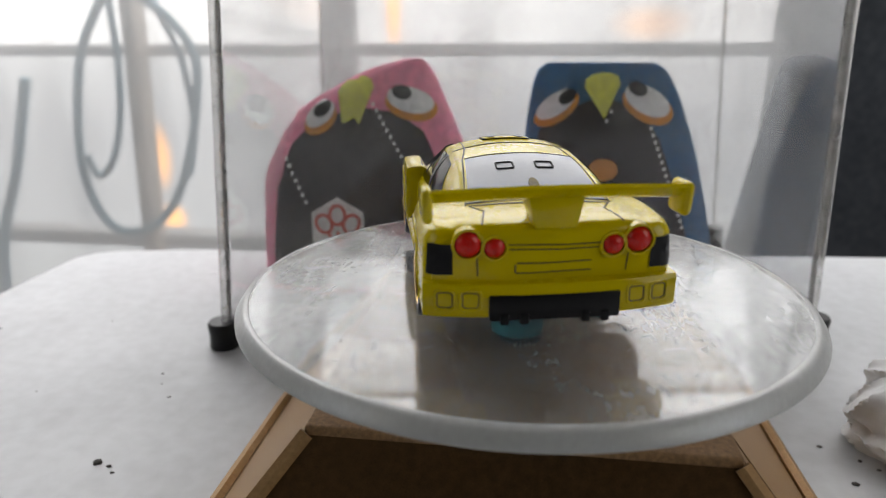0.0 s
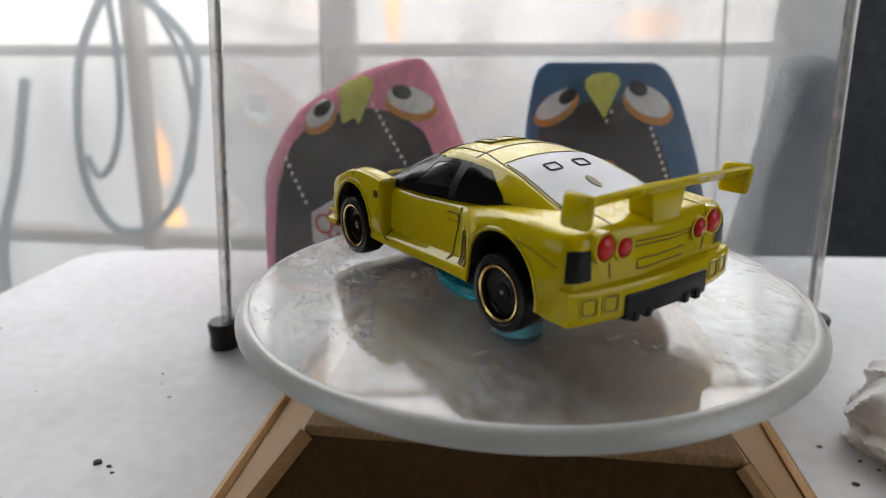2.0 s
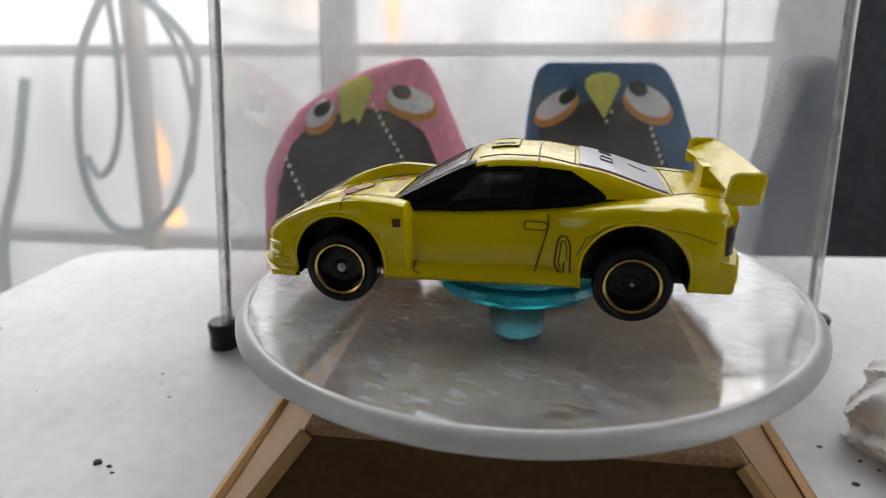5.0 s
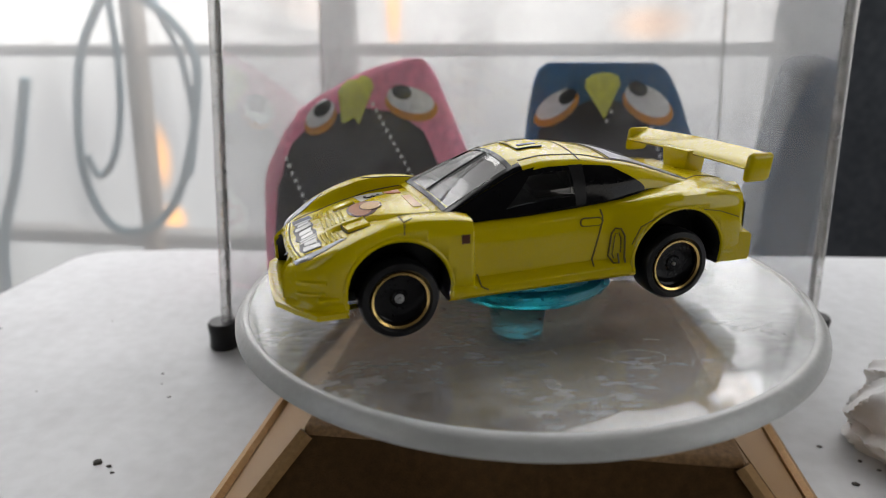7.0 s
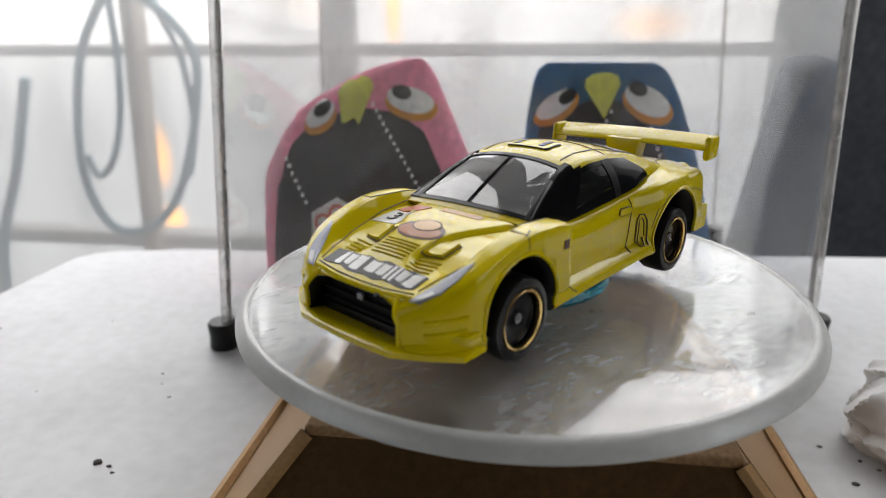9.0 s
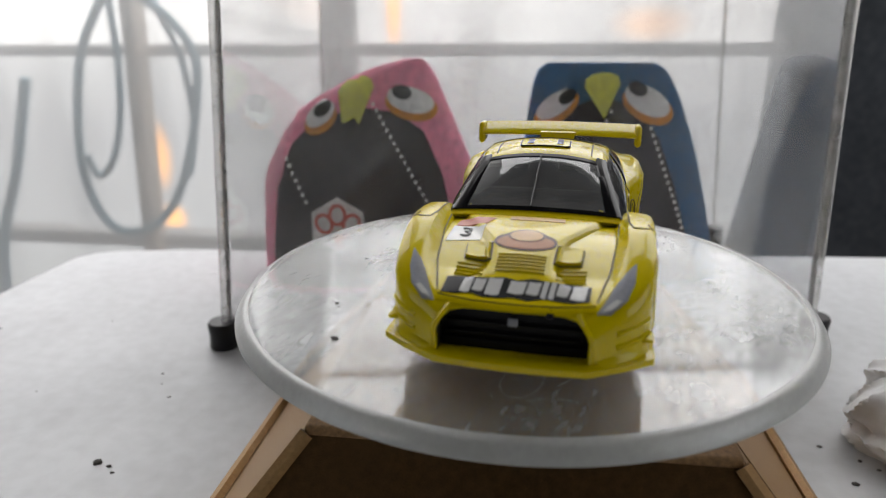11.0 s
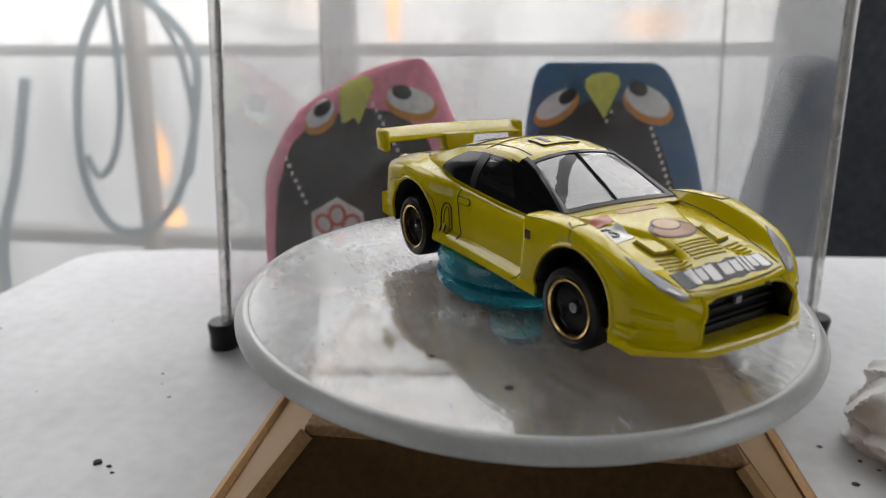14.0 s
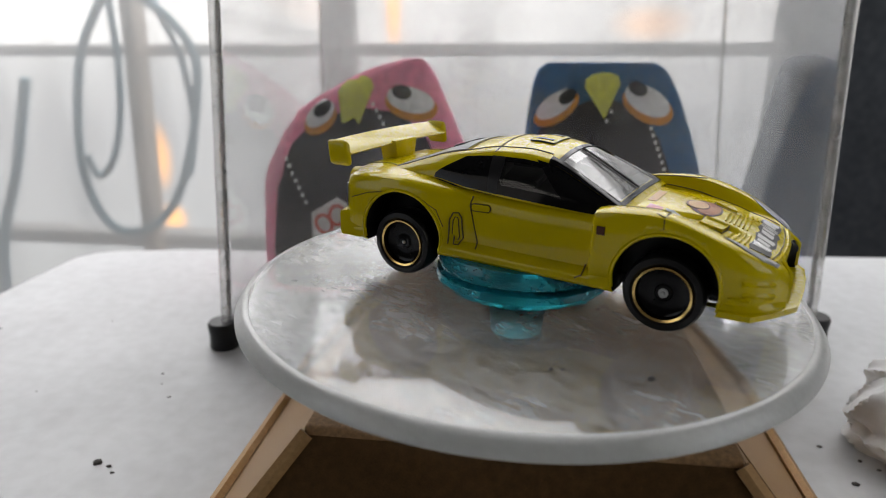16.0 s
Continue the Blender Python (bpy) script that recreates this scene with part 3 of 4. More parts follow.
ROOF = curve([(-25, 17.4), (-21, 18.5), (-16, 20.4), (-12, 21.8), (-8, 22.7), (-3, 23.5), (2, 23.65), (6, 23.1), (8, 22.4), (12, 20.4), (16, 18.2), (20, 15.9)])
EAVE = curve([(-25, 10.8), (-18, 10.3), (-10, 9.8), (0, 9.5), (7, 9.5), (13, 10.6), (20, 12.2)])
BELT_W = curve([(-25, 11.2), (-14, 12.4), (-6, 13.3), (6, 13.3), (14, 13.0), (20, 12.4)])
BELT_Z = curve([(-25, 16.8), (-14, 17.2), (-6, 16.2), (6, 15.2), (16, 14.8), (20, 15.2)])


def cabin(y, s):
    """A point of the cabin at length y; s runs 0 (belt) to 1 (eave) to 2 (middle of the roof); negative s is the left side."""
    k, sign = min(abs(s), 2.0), -1 if s < 0 else 1
    zr, we, wb, zb = ROOF(y), EAVE(y), BELT_W(y), BELT_Z(y)
    crown = 0.2 + 1.2 * max(0, min(1, (zr - zb) / 8))
    ze = max(zr - crown, zb + 0.05)
    if k <= 1:
        bulge = 0.5 * math.sin(math.pi * k) * min(1, (ze - zb) / 4)
        return Vector((sign * (wb + (we - wb) * k ** 1.15 + bulge), y, zb + (ze - zb) * k))
    q = k - 1
    return Vector((sign * we * (1 - q), y, ze + (zr - ze) * (1 - (1 - q) ** 2.2)))


def car():
    t = thing("toy_car", "yellow die-cast racing car with a tall rear wing", "toy car")
    ys = sorted(set([-31.6, -31.2, -30.8, -30.2] + [round(-29 + 1.0 * i, 2) for i in range(71)] + [15.3, 15.8, 15.95, 16.15, 16.3, 16.5, 41.5, 41.9, 42.2]))
    bm, vs = grid([section(y) for y in ys], wrap=True)
    bm.faces.new(vs[0]), bm.faces.new(vs[-1])
    hull = Skin(bm)
    body = part("body", bm, [YELLOW, BLACK], t)
    # wheel arches cut through the body
    cut = bmesh.new()
    for y, z, r in ((27.1, 7.0, 7.4), (-17.3, 7.3, 7.7)):
        for q in (1, -1):
            lathe([(0, 10.4), (r, 10.4), (r, 24), (0, 24)], 40, cut, Matrix.Translation((0, y, z)) @ Matrix.Rotation(q * math.pi / 2, 4, "Y"))
    mouth = [(-8.7, 4.0), (8.7, 4.0), (8.8, 7.8), (8.3, 9.2), (7.3, 10.1), (5.8, 10.4), (-5.8, 10.4), (-7.3, 10.1), (-8.3, 9.2), (-8.8, 7.8)]
    a, b = [cut.verts.new((x, 39.4, z)) for x, z in mouth], [cut.verts.new((x, 47, z)) for x, z in mouth]
    cut.faces.new(a), cut.faces.new(b[::-1])
    for k in range(len(mouth)):
        j = (k + 1) % len(mouth)
        cut.faces.new((a[k], a[j], b[j], b[k]))
    for f in cut.faces:
        f.material_index = 1
    cutter = part("cutter", cut, [YELLOW, BLACK])
    mod = body.modifiers.new("arch", "BOOLEAN")
    mod.operation, mod.object, mod.solver = "DIFFERENCE", cutter, "EXACT"
    bpy.context.view_layer.update()
    me = bpy.data.meshes.new_from_object(body.evaluated_get(bpy.context.evaluated_depsgraph_get()))
    body.modifiers.clear()
    body.data = me
    bpy.data.objects.remove(cutter)

    # cabin
    yy = [-25 + 45 * i / 90 for i in range(91)]
    ss = [i / 16 for i in range(33)]
    rows = [[cabin(y, s) for s in ss] + [cabin(y, -s) for s in ss[-2::-1]] for y in yy]
    cb, cv = grid(rows)
    cb.faces.new(cv[0]), cb.faces.new(cv[-1])
    both = cb.copy()
    # openings of the windscreen and of the doors' windows
    order = ss + [-q for q in ss[-2::-1]]
    gone = []
    for i in range(90):
        for k in range(len(order) - 1):
            y, q = (yy[i] + yy[i + 1]) / 2, (abs(order[k]) + abs(order[k + 1])) / 2
            if (q > 1.12 and 8.2 < y < 18.4) or (0.24 < q < 0.81 and -0.9 < y < 13.4 - 8.6 * q):
                gone.append(cb.faces.get((cv[i][k], cv[i][k + 1], cv[i + 1][k + 1], cv[i + 1][k])))
    bmesh.ops.delete(cb, geom=[f for f in gone if f], context="FACES")
    grid([section(y) for y in ys], both, wrap=True)
    skin = Skin(both)
    both.free()
    liner = cb.copy()
    for v in liner.verts:
        v.co = v.co.lerp(Vector((0, v.co.y, 13)), 0.05)
    part("cabin", cb, YELLOW, t)
    part("liner", liner, INTERIOR, t)

    def glaze(name, mat, lo, hi, s0, s1, n=14, m=10, lift=0.14, parent=t, label=""):
        """A pane on the cabin between lines lo(s) and hi(s) along the car."""
        pts = []
        for i in range(n + 1):
            s = s0 + (s1 - s0) * i / n
            row = []
            for j in range(m + 1):
                y = lo(s) + (hi(s) - lo(s)) * j / m
                a, b = cabin(y + 0.1, s) - cabin(y - 0.1, s), cabin(y, s + 0.02) - cabin(y, s - 0.02)
                nn = a.cross(b).normalized()
                c = cabin(y, s)
                if nn.dot(c - Vector((0, y, 14))) < 0:
                    nn = -nn
                row.append(c + nn * lift)
            pts.append(row)
        g, gv = grid(pts)
        ring = gv[0] + [r[-1] for r in gv[1:]] + gv[-1][-2::-1] + [r[0] for r in gv[-2:0:-1]]
        low = [g.verts.new(v.co.lerp(Vector((0, v.co.y, 15)), 0.04)) for v in ring]
        for k in range(len(ring)):
            j = (k + 1) % len(ring)
            g.faces.new((ring[k], ring[j], low[j], low[k]))
        return part(name, g, mat, parent, label)

    for sg in (1, -1):
        lo, hi = (lambda s: -13.0 + 8.2 * max(0, abs(s) - 0.12) ** 1.7), (lambda s: 17.6 - 10.6 * abs(s))
        pane_hi = lambda s: 13.4 - 8.6 * abs(s)
        surround = glaze("quarter_window", WINDOW_BLACK, lo, lambda s: -1.5 - 0.8 * abs(s), 0.04 * sg, 0.88 * sg)
        glaze("window_trim", WINDOW_BLACK, lambda s: -1.6, lambda s: hi(s) - 0.2, 0.05 * sg, 0.27 * sg, n=4, m=20, parent=surround)
        glaze("window_trim", WINDOW_BLACK, lambda s: -2.4, lambda s: hi(s) - 0.2, 0.8 * sg, 0.89 * sg, n=3, m=14, parent=surround)
        glaze("window_trim", WINDOW_BLACK, lambda s: pane_hi(s) - 0.8, lambda s: 19.0, 0.0625 * sg, 0.9375 * sg, n=14, m=20, parent=surround)
        glaze("window_trim", BLACK, lambda s: -2.4 - 0.8 * abs(s), lambda s: -0.8, 0.04 * sg, 0.89 * sg, lift=0.2, m=4, parent=surround)
        side = glaze("side_pane", CAR_GLASS, lambda s: -1.0, pane_hi, 0.22 * sg, 0.84 * sg, lift=0.05, parent=surround)
        side.visible_shadow = False
        glaze("pillar", WINDOW_BLACK, lambda s: 6.5, lambda s: 19.0, 0.9375 * sg, 1.125 * sg, lift=0.22, n=3, m=25, parent=surround)
    shield = glaze("windshield", SHIELD_GLASS, lambda s: 7.8, lambda s: 18.7, 1.06, 2.0, lift=0.05)
    shield.visible_shadow = False
    glaze("windshield_half", SHIELD_GLASS, lambda s: 7.8, lambda s: 18.7, -1.06, -2.0, lift=0.05, parent=shield).visible_shadow = False
    glaze("scuttle", WINDOW_BLACK, lambda s: 18.4, lambda s: 19.1, 1.0, 2.0, lift=0.16, m=3, parent=shield)
    glaze("scuttle", WINDOW_BLACK, lambda s: 18.4, lambda s: 19.1, -1.0, -2.0, lift=0.16, m=3, parent=shield)
    # dark interior
    part("interior", hull.patch("top", [(-12.4, 17.5), (12.4, 17.5), (12.6, -12), (10, -22), (-10, -22), (-12.6, -12)], 0.25, 6), INTERIOR, t, "dark grey interior")
    for x in (-5.2, 5.2):
        part("bucket_seat", box(x - 3.1, x + 3.1, -4.5, -1.5, 16, 21.0, 1.0, 3), INTERIOR, t)
        part("seat_base", box(x - 3.1, x + 3.1, -2, 4.5, 15.5, 17.2, 0.6, 2), INTERIOR, t)
    part("dashboard", box(-11, 11, 12.0, 15.0, 15, 17.0, 0.6, 2), INTERIOR, t)
    glaze("header_strip", WINDOW_BLACK, lambda s: 7.6, lambda s: 8.3, 1.0, 2.0, lift=0.2, m=3, parent=shield)
    glaze("header_strip", WINDOW_BLACK, lambda s: 7.6, lambda s: 8.3, -1.0, -2.0, lift=0.2, m=3, parent=shield)
    part("wiper", skin.line("top", [(0.2, 8.4), (0.5, 18.4)], 0.16, lift=0.25), BLACK, shield)
    rw = [(-8.4, -9.0), (8.4, -9.0), (9.6, -21.8), (-9.6, -21.8)]
    rear = part("rear_window", skin.patch("top", rw, 0.16, 6, 1.0), GREY_GLASS, t, "pale silver-grey painted rear window")
    for x in (-3.0, 3.0):
        part("window_mark", skin.line("top", rect(x - 1.3, x + 1.3, -14.0, -12.2, 0.3), 0.16, True, lift=0.2), BLACK, rear)
    part("window_mark", skin.patch("top", oval(0.3, -18.2, 0.75, 1.5), 0.25), LINE, rear)
    # roof: seams and a flat hatch
    for pts in ([(-9.6, -3), (9.6, -3)], [(-7.4, 6.2), (-7.6, -3), (-8.8, -9), (-10.2, -22.4)], [(7.4, 6.2), (7.6, -3), (8.8, -9), (10.2, -22.4)], [(-9.8, -22.6), (9.8, -22.6)], [(-8.4, -8.4), (8.4, -8.4)]):
        part("roof_seam", skin.line("top", pts, 0.13, lift=0.0), LINE, t)
    hatch = part("roof_vent", skin.patch("top", rect(-3.8, 3.8, 0.4, 4.8, 0.5), 0.28, 4), YELLOW, t)
    part("vent_outline", skin.line("top", rect(-3.9, 3.9, 0.5, 4.7, 0.5), 0.15, True, lift=0.15), BLACK, hatch)
    part("vent_print", skin.patch("top", rect(-2.8, -1.9, 1.1, 4.1), 0.36), BLACK, hatch)
    part("vent_print", skin.patch("top", rect(1.9, 2.8, 1.1, 4.1), 0.36), BLACK, hatch)

    # sides
    for side, sg in (("right", 1), ("left", -1)):
        part("door_seam", hull.line(side, [(-4.8, 15.2), (-5.0, 13.6), (-3.2, 6.8)], 0.14, lift=0.0), LINE, t)
        h = part("door_handle", hull.patch(side, rect(-4.7, -1.5, 13.0, 14.0, 0.45), 0.22), YELLOW, t)
        part("handle_outline", hull.line(side, rect(-4.8, -1.4, 12.9, 14.1, 0.5), 0.12, True, lift=0.05), LINE, h)
        part("side_vent", hull.line(side, [(-7.75, 8.6), (-7.7, 10.9), (-7.4, 11.6), (-7.0, 11.5), (-6.85, 10.8), (-6.6, 8.2), (-6.9, 7.6)], 0.1, lift=0.03), LINE, t)
        part("side_vent", hull.line(side, [(-8.3, 7.0), (-8.2, 11.2), (-7.7, 12.3), (-6.9, 12.3), (-6.4, 11.5), (-6.0, 8.0), (-6.5, 7.0), (-7.3, 7.0), (-7.4, 8.4)], 0.15, lift=0.05), LINE, t)
        part("fender_crease", hull.line(side, [(-9.2, 9.8), (-10.4, 12.6), (-13.6, 14.5), (-18, 15.0), (-24, 14.0), (-28, 12.6)], 0.1, lift=-0.03), LINE, t)
        part("wing_badge", hull.patch(side, rect(17.0, 18.2, 13.0, 14.3), 0.12), BROWN_PRINT, t)
        part("fender_seam", hull.line("top", [(sg * 16.6, 26.2), (sg * 13.4, 26.4), (sg * 12.9, 24.0), (sg * 13.0, 17.2)], 0.13, lift=0.0), LINE, t)
        part("fender_seam", hull.line(side, [(26.2, 16.6), (26.3, 15.2)], 0.12, lift=0.0), LINE, t)
        part("sill_end", hull.line(side, [(15.2, 7.4), (15.2, 6.2), (14.2, 5.7)], 0.14, lift=0.0), LINE, t)
        part("bonnet_seam", hull.line("top", [(sg * 11.9, 20.2), (sg * 11.6, 26), (sg * 10.8, 33), (sg * 9.4, 39.0)], 0.12, lift=0.0), LINE, t)
        # black panel folded round the rear corner
        cols = [("s", -29.1, 0.14), ("s", -29.4, 0.2), ("r", 15.2, 0.26), ("r", 14.2, 0.16), ("r", 13.0, 0.14)]
        rows = []
        for q in range(6):
            z = 10.8 + 4.0 * q / 5
            rows.append([hull.at(side, a, z, up) if k == "s" else hull.at("rear", sg * a, z, up) for k, a, up in cols])
        rows = [[p.lerp(Vector((0, -20, p.z)), 0.03) for p in rows[0]]] + rows + [[p.lerp(Vector((0, -20, p.z)), 0.03) for p in rows[-1]]]
        part("corner_panel", grid(rows)[0], BLACK, t)
        # lamps
        part("headlight", hull.patch("top", [(sg * 9.4, 40.6), (sg * 10.9, 40.4), (sg * 12.7, 38.6), (sg * 13.5, 36.4), (sg * 13.7, 33.6), (sg * 12.4, 35.2), (sg * 11.1, 37.4)], 0.12, 5, 0.7), SILVER, t, "silver headlight")
        part("headlight_lens", hull.patch("top", [(sg * 9.9, 40.4), (sg * 11.0, 40.0), (sg * 12.1, 38.9), (sg * 11.5, 38.7), (sg * 10.5, 39.6)], 0.22, 3, 0.6), WHITE_PRINT, t)
        for x, z, r in ((11.1, 14.8, 1.75), (7.7, 14.3, 1.4)):
            lamp = part("tail_light", lathe([(0, 1.0), (r * 0.5, 0.9), (r * 0.86, 0.5), (r, 0), (r, -2.5), (0, -2.5)], 24, None, Matrix.Translation(hull.at("rear", sg * x, z, 0)) @ Matrix.Rotation(math.pi / 2, 4, "X")), RED, t, "round red tail light")
            part("light_ring", lathe([(r + 0.05, -2), (r + 0.05, 0.45), (r + 0.4, 0.45), (r + 0.5, -2)], 24, None, Matrix.Translation(hull.at("rear", sg * x, z, 0)) @ Matrix.Rotation(math.pi / 2, 4, "X"), close=True), YELLOW, lamp)
        part("boot_seam", hull.line("rear", [(sg * 9.9, 13.0), (sg * 9.8, 10.6)], 0.12, lift=0.0), LINE, t)
        part("canard", box(*sorted((sg * 13.2, sg * 16.1)), 35.4, 38.2, 6.6, 7.2, 0.25), YELLOW, t)
        for z in (7.4, 9.0):
            part("bumper_ledge", hull.line("front", [(sg * 15.4, z + 0.25), (sg * 13.6, z), (sg * 11.8, z - 0.35)], 0.42, lift=-0.12), YELLOW, t)
        part("bonnet_vent", hull.patch("top", [(sg * 4.3, 29.6), (sg * 7.4, 29.2), (sg * 7.2, 32.4), (sg * 4.0, 32.9)], 0.6, 4), YELLOW, t)
        part("vent_outline", hull.line("top", [(sg * 4.2, 29.5), (sg * 7.5, 29.1), (sg * 7.3, 32.5), (sg * 3.9, 33.0)], 0.14, True, lift=0.05), LINE, t)
        for k in range(4):
            part("louvre", hull.line("top", [(sg * 4.4, 33.9 + 0.75 * k), (sg * 8.0, 33.5 + 0.75 * k)], 0.2, lift=0.0), YELLOW, t)

    for side, sg in (("right", 1), ("left", -1)):
        for yc, zc, r in ((27.1, 7.0, 7.55), (-17.3, 7.3, 7.85)):
            arc = [(yc + r * math.cos(q), zc + r * math.sin(q)) for q in (radians(-12 + 204 * k / 26) for k in range(27))]
            part("arch_lip", tube([hull.at(side, a, b, -0.12) for a, b in arc], 0.34, 6), YELLOW, t)
    part("bonnet_edge", hull.line("top", [(-9.2, 40.2), (-5, 40.7), (0, 40.9), (5, 40.7), (9.2, 40.2)], 0.36, lift=-0.08), YELLOW, t)
    part("bonnet_seam", hull.line("top", [(-9.2, 39.6), (-5, 40.1), (0, 40.3), (5, 40.1), (9.2, 39.6)], 0.12, lift=0.0), LINE, t)
    # boot, bumper and diffuser
    for pts in ([(-6.0, 14.6), (6.0, 14.6)], [(-6.0, 14.0), (6.0, 14.0)], [(-4.8, 12.2), (5.0, 12.2)], [(-5.0, 10.9), (5.0, 10.9)], [(-5.0, 10.9), (-5.0, 12.0)]):
        part("boot_seam", hull.line("rear", pts, 0.12, lift=0.0), LINE, t)
    for sg in (1, -1):
        part("boot_seam", hull.line("top", [(sg * 9.2, -30.0), (sg * 8.2, -25.5), (sg * 9.8, -22.8)], 0.12, lift=0.0), LINE, t)
    bmp = [(x, -30.7 - 2.0 * (1 - (abs(x) / 16.9) ** 3)) for x in [(-16.9 + 33.8 * i / 16) for i in range(17)]]
    g, gv = grid([[(x, -26, 5.4) for x, y in bmp]] + [[(x, y + d, z) for x, y in bmp] for z, d in ((5.4, 0.3), (5.9, 0), (9.3, 0), (9.8, 0.3))] + [[(x * 0.97, -26, 10.4) for x, y in bmp]])
    g.faces.new([r[0] for r in gv]), g.faces.new([r[-1] for r in gv])
    shell = Skin(g)
    bumper = part("rear_bumper", g, YELLOW, t)
    for sg in (1, -1):
        for x0, x1 in ((9.6, 12.2), (12.9, 15.4)):
            out = rect(*sorted((sg * x0, sg * x1)), 6.5, 9.1, 0.5)
            part("pocket", shell.line("rear", out, 0.22, True, lift=-0.06), YELLOW, bumper)
            part("pocket_shade", shell.line("rear", rect(*sorted((sg * (x0 + 0.3), sg * (x1 - 0.3))), 6.8, 8.8, 0.4), 0.1, True, lift=0.0), LINE, bumper)
    part("diffuser", box(-8.6, 8.6, -32.85, -28, 5.0, 8.5, 0.3), BLACK, t, "black diffuser")
    for x in (-6.6, -4.0, 4.0, 6.6):
        part("fin", box(x - 0.6, x + 0.6, -33.1, -28, 4.5, 6.0, 0.25), BLACK, t)
    part("chassis", box(-11, 11, -28.5, 40, 4.3, 6.0, 0.4), BLACK, t)

    # nose
    grille = part("grille", box(-8.4, 8.4, 38.6, 39.45, 4.6, 10.2, 0.2), INTERIOR, t, "black grille")
    for z in (6.6, 8.0):
        part("slat", box(-8.0, 8.0, 39.3, 40.2, z, z + 0.35, 0.12), INTERIOR, grille)
    part("badge", box(-0.6, 0.6, 40.0, 40.5, 8.2, 9.2, 0.15), SILVER, grille)
    sp = [(-16.3, 34.6), (-16.3, 38.6), (-12.8, 41.2), (-8.8, 43.6), (-4, 44.0), (0, 44.1), (4, 44.0), (8.8, 43.6), (12.8, 41.2), (16.3, 38.6), (16.3, 34.6)]
    g, sv = grid([[(x * 0.8, min(y, 38), 5.0) for x, y in sp], [(x * 0.98, y - 0.4, 4.1) for x, y in sp], [(x, y, 4.3) for x, y in sp], [(x, y, 5.1) for x, y in sp], [(x * 0.975, y - 0.5, 5.3) for x, y in sp], [(x * 0.9, y - 2.6, 4.9) for x, y in sp], [(x * 0.78, y - 5, 4.7) for x, y in sp]])
    part("splitter", g, YELLOW, t)
    for sg in (1, -1):
        part("cheek", hull.line("front", [(sg * 9.0, 5.5), (sg * 9.1, 8.3), (sg * 7.5, 10.7)], 0.35, lift=0.0), YELLOW, t)
    part("tow_hole", hull.patch("front", oval(-4.3, 10.5, 0.45, 0.35), 0.08), BLACK, t)
    # bonnet prints: a number plate, a cap-like shape and a bar of block shapes
    num = part("number_field", hull.patch("top", [(6.0, 24.2), (10.6, 23.6), (10.8, 28.6), (6.2, 28.0)], 0.09, 5), WHITE_PRINT, t, "white field with a number")
    part("race_number", number(hull, "3", 8.4, 26.0, 4.0), BLACK, num)
    part("red_corner", hull.patch("top", [(5.0, 21.6), (10.2, 21.4), (10.4, 23.4), (6.0, 23.8)], 0.12), PINK_PRINT, t)
    part("bonnet_print", hull.patch("top", rect(-4.6, 3.0, 20.6, 22.0), 0.08), PALE_PRINT, t)
    cap = part("round_print", hull.patch("top", oval(0, 29.0, 4.1, 2.4), 0.08, 5), BROWN_PRINT, t)
    part("cap_shape", hull.patch("top", oval(0, 29.3, 3.7, 1.75), 0.13, 5), ORANGE_PRINT, cap)
    part("cap_outline", hull.patch("top", oval(0, 27.7, 2.45, 1.75), 0.16, 4), BROWN_PRINT, cap)
    part("cap_shape", hull.patch("top", oval(0, 27.75, 2.15, 1.5), 0.2, 4), PALE_PRINT, cap)
    for k in range(6):
        part("louvre", hull.line("top", [(-3.0, 32.3 + 0.62 * k), (3.0, 32.3 + 0.62 * k)], 0.18, lift=0.0), YELLOW, t)
    wob = [0.25, -0.15, 0.3, 0.1, -0.2, 0.3, -0.1, 0.2, 0.3, -0.2, 0.15]
    strip = part("block_print", hull.patch("top", [(-8.7 + 1.74 * k, 36.35 + wob[k] * 0.8 + 0.3 * (1 - abs(k - 5) / 5)) for k in range(11)] + [(8.9 - 1.74 * k, 39.1 + wob[-k] * 0.8 + 0.35 * (1 - abs(k - 5) / 5)) for k in range(11)], 0.08, 5, 0.8), BLACK, t, "row of pale slanted block shapes on black")
    x = -8.3
    for k, w in enumerate((1.7, 1.3, 0.6, 0.6, 1.4, 1.9, 0.35, 1.7, 1.3, 1.2)):
        if w > 0.5:
            bend = 0.3 * (1 - abs(x) / 8.5)
            h0, h1 = (36.75 + bend, 38.55 + bend) if k in (1, 4, 5, 8) else (36.5 + bend, 38.95 + bend)
            part("block", hull.patch("top", [(x, h0), (x + w * 0.5, h0 + 0.12), (x + w, h0), (x + w + 0.32, h1 - 0.1), (x + w * 0.6, h1 + 0.08), (x + 0.32, h1 - 0.05)], 0.14, 3), WHITE_PRINT, strip)
        x += w + 0.3
    # wing
    wing = part("wing", wing_mesh(), YELLOW, t)
    for sg in (1, -1):
        g = box(*sorted((sg * 15.6, sg * 17.0)), -33.0, -28.3, 18.0, 22.5, 0.8, 3)
        for v in g.verts:
            v.co.y -= 0.12 * (v.co.z - 20)
        part("end_plate", g, YELLOW, wing)
    g = box(-4.2, 4.2, -31.4, -27.4, 16.6, 21.0, 0.4)
    for v in g.verts:
        v.co.x *= 0.66 + 0.05 * (v.co.z - 16.6)
    part("wing_mount", g, YELLOW, wing)

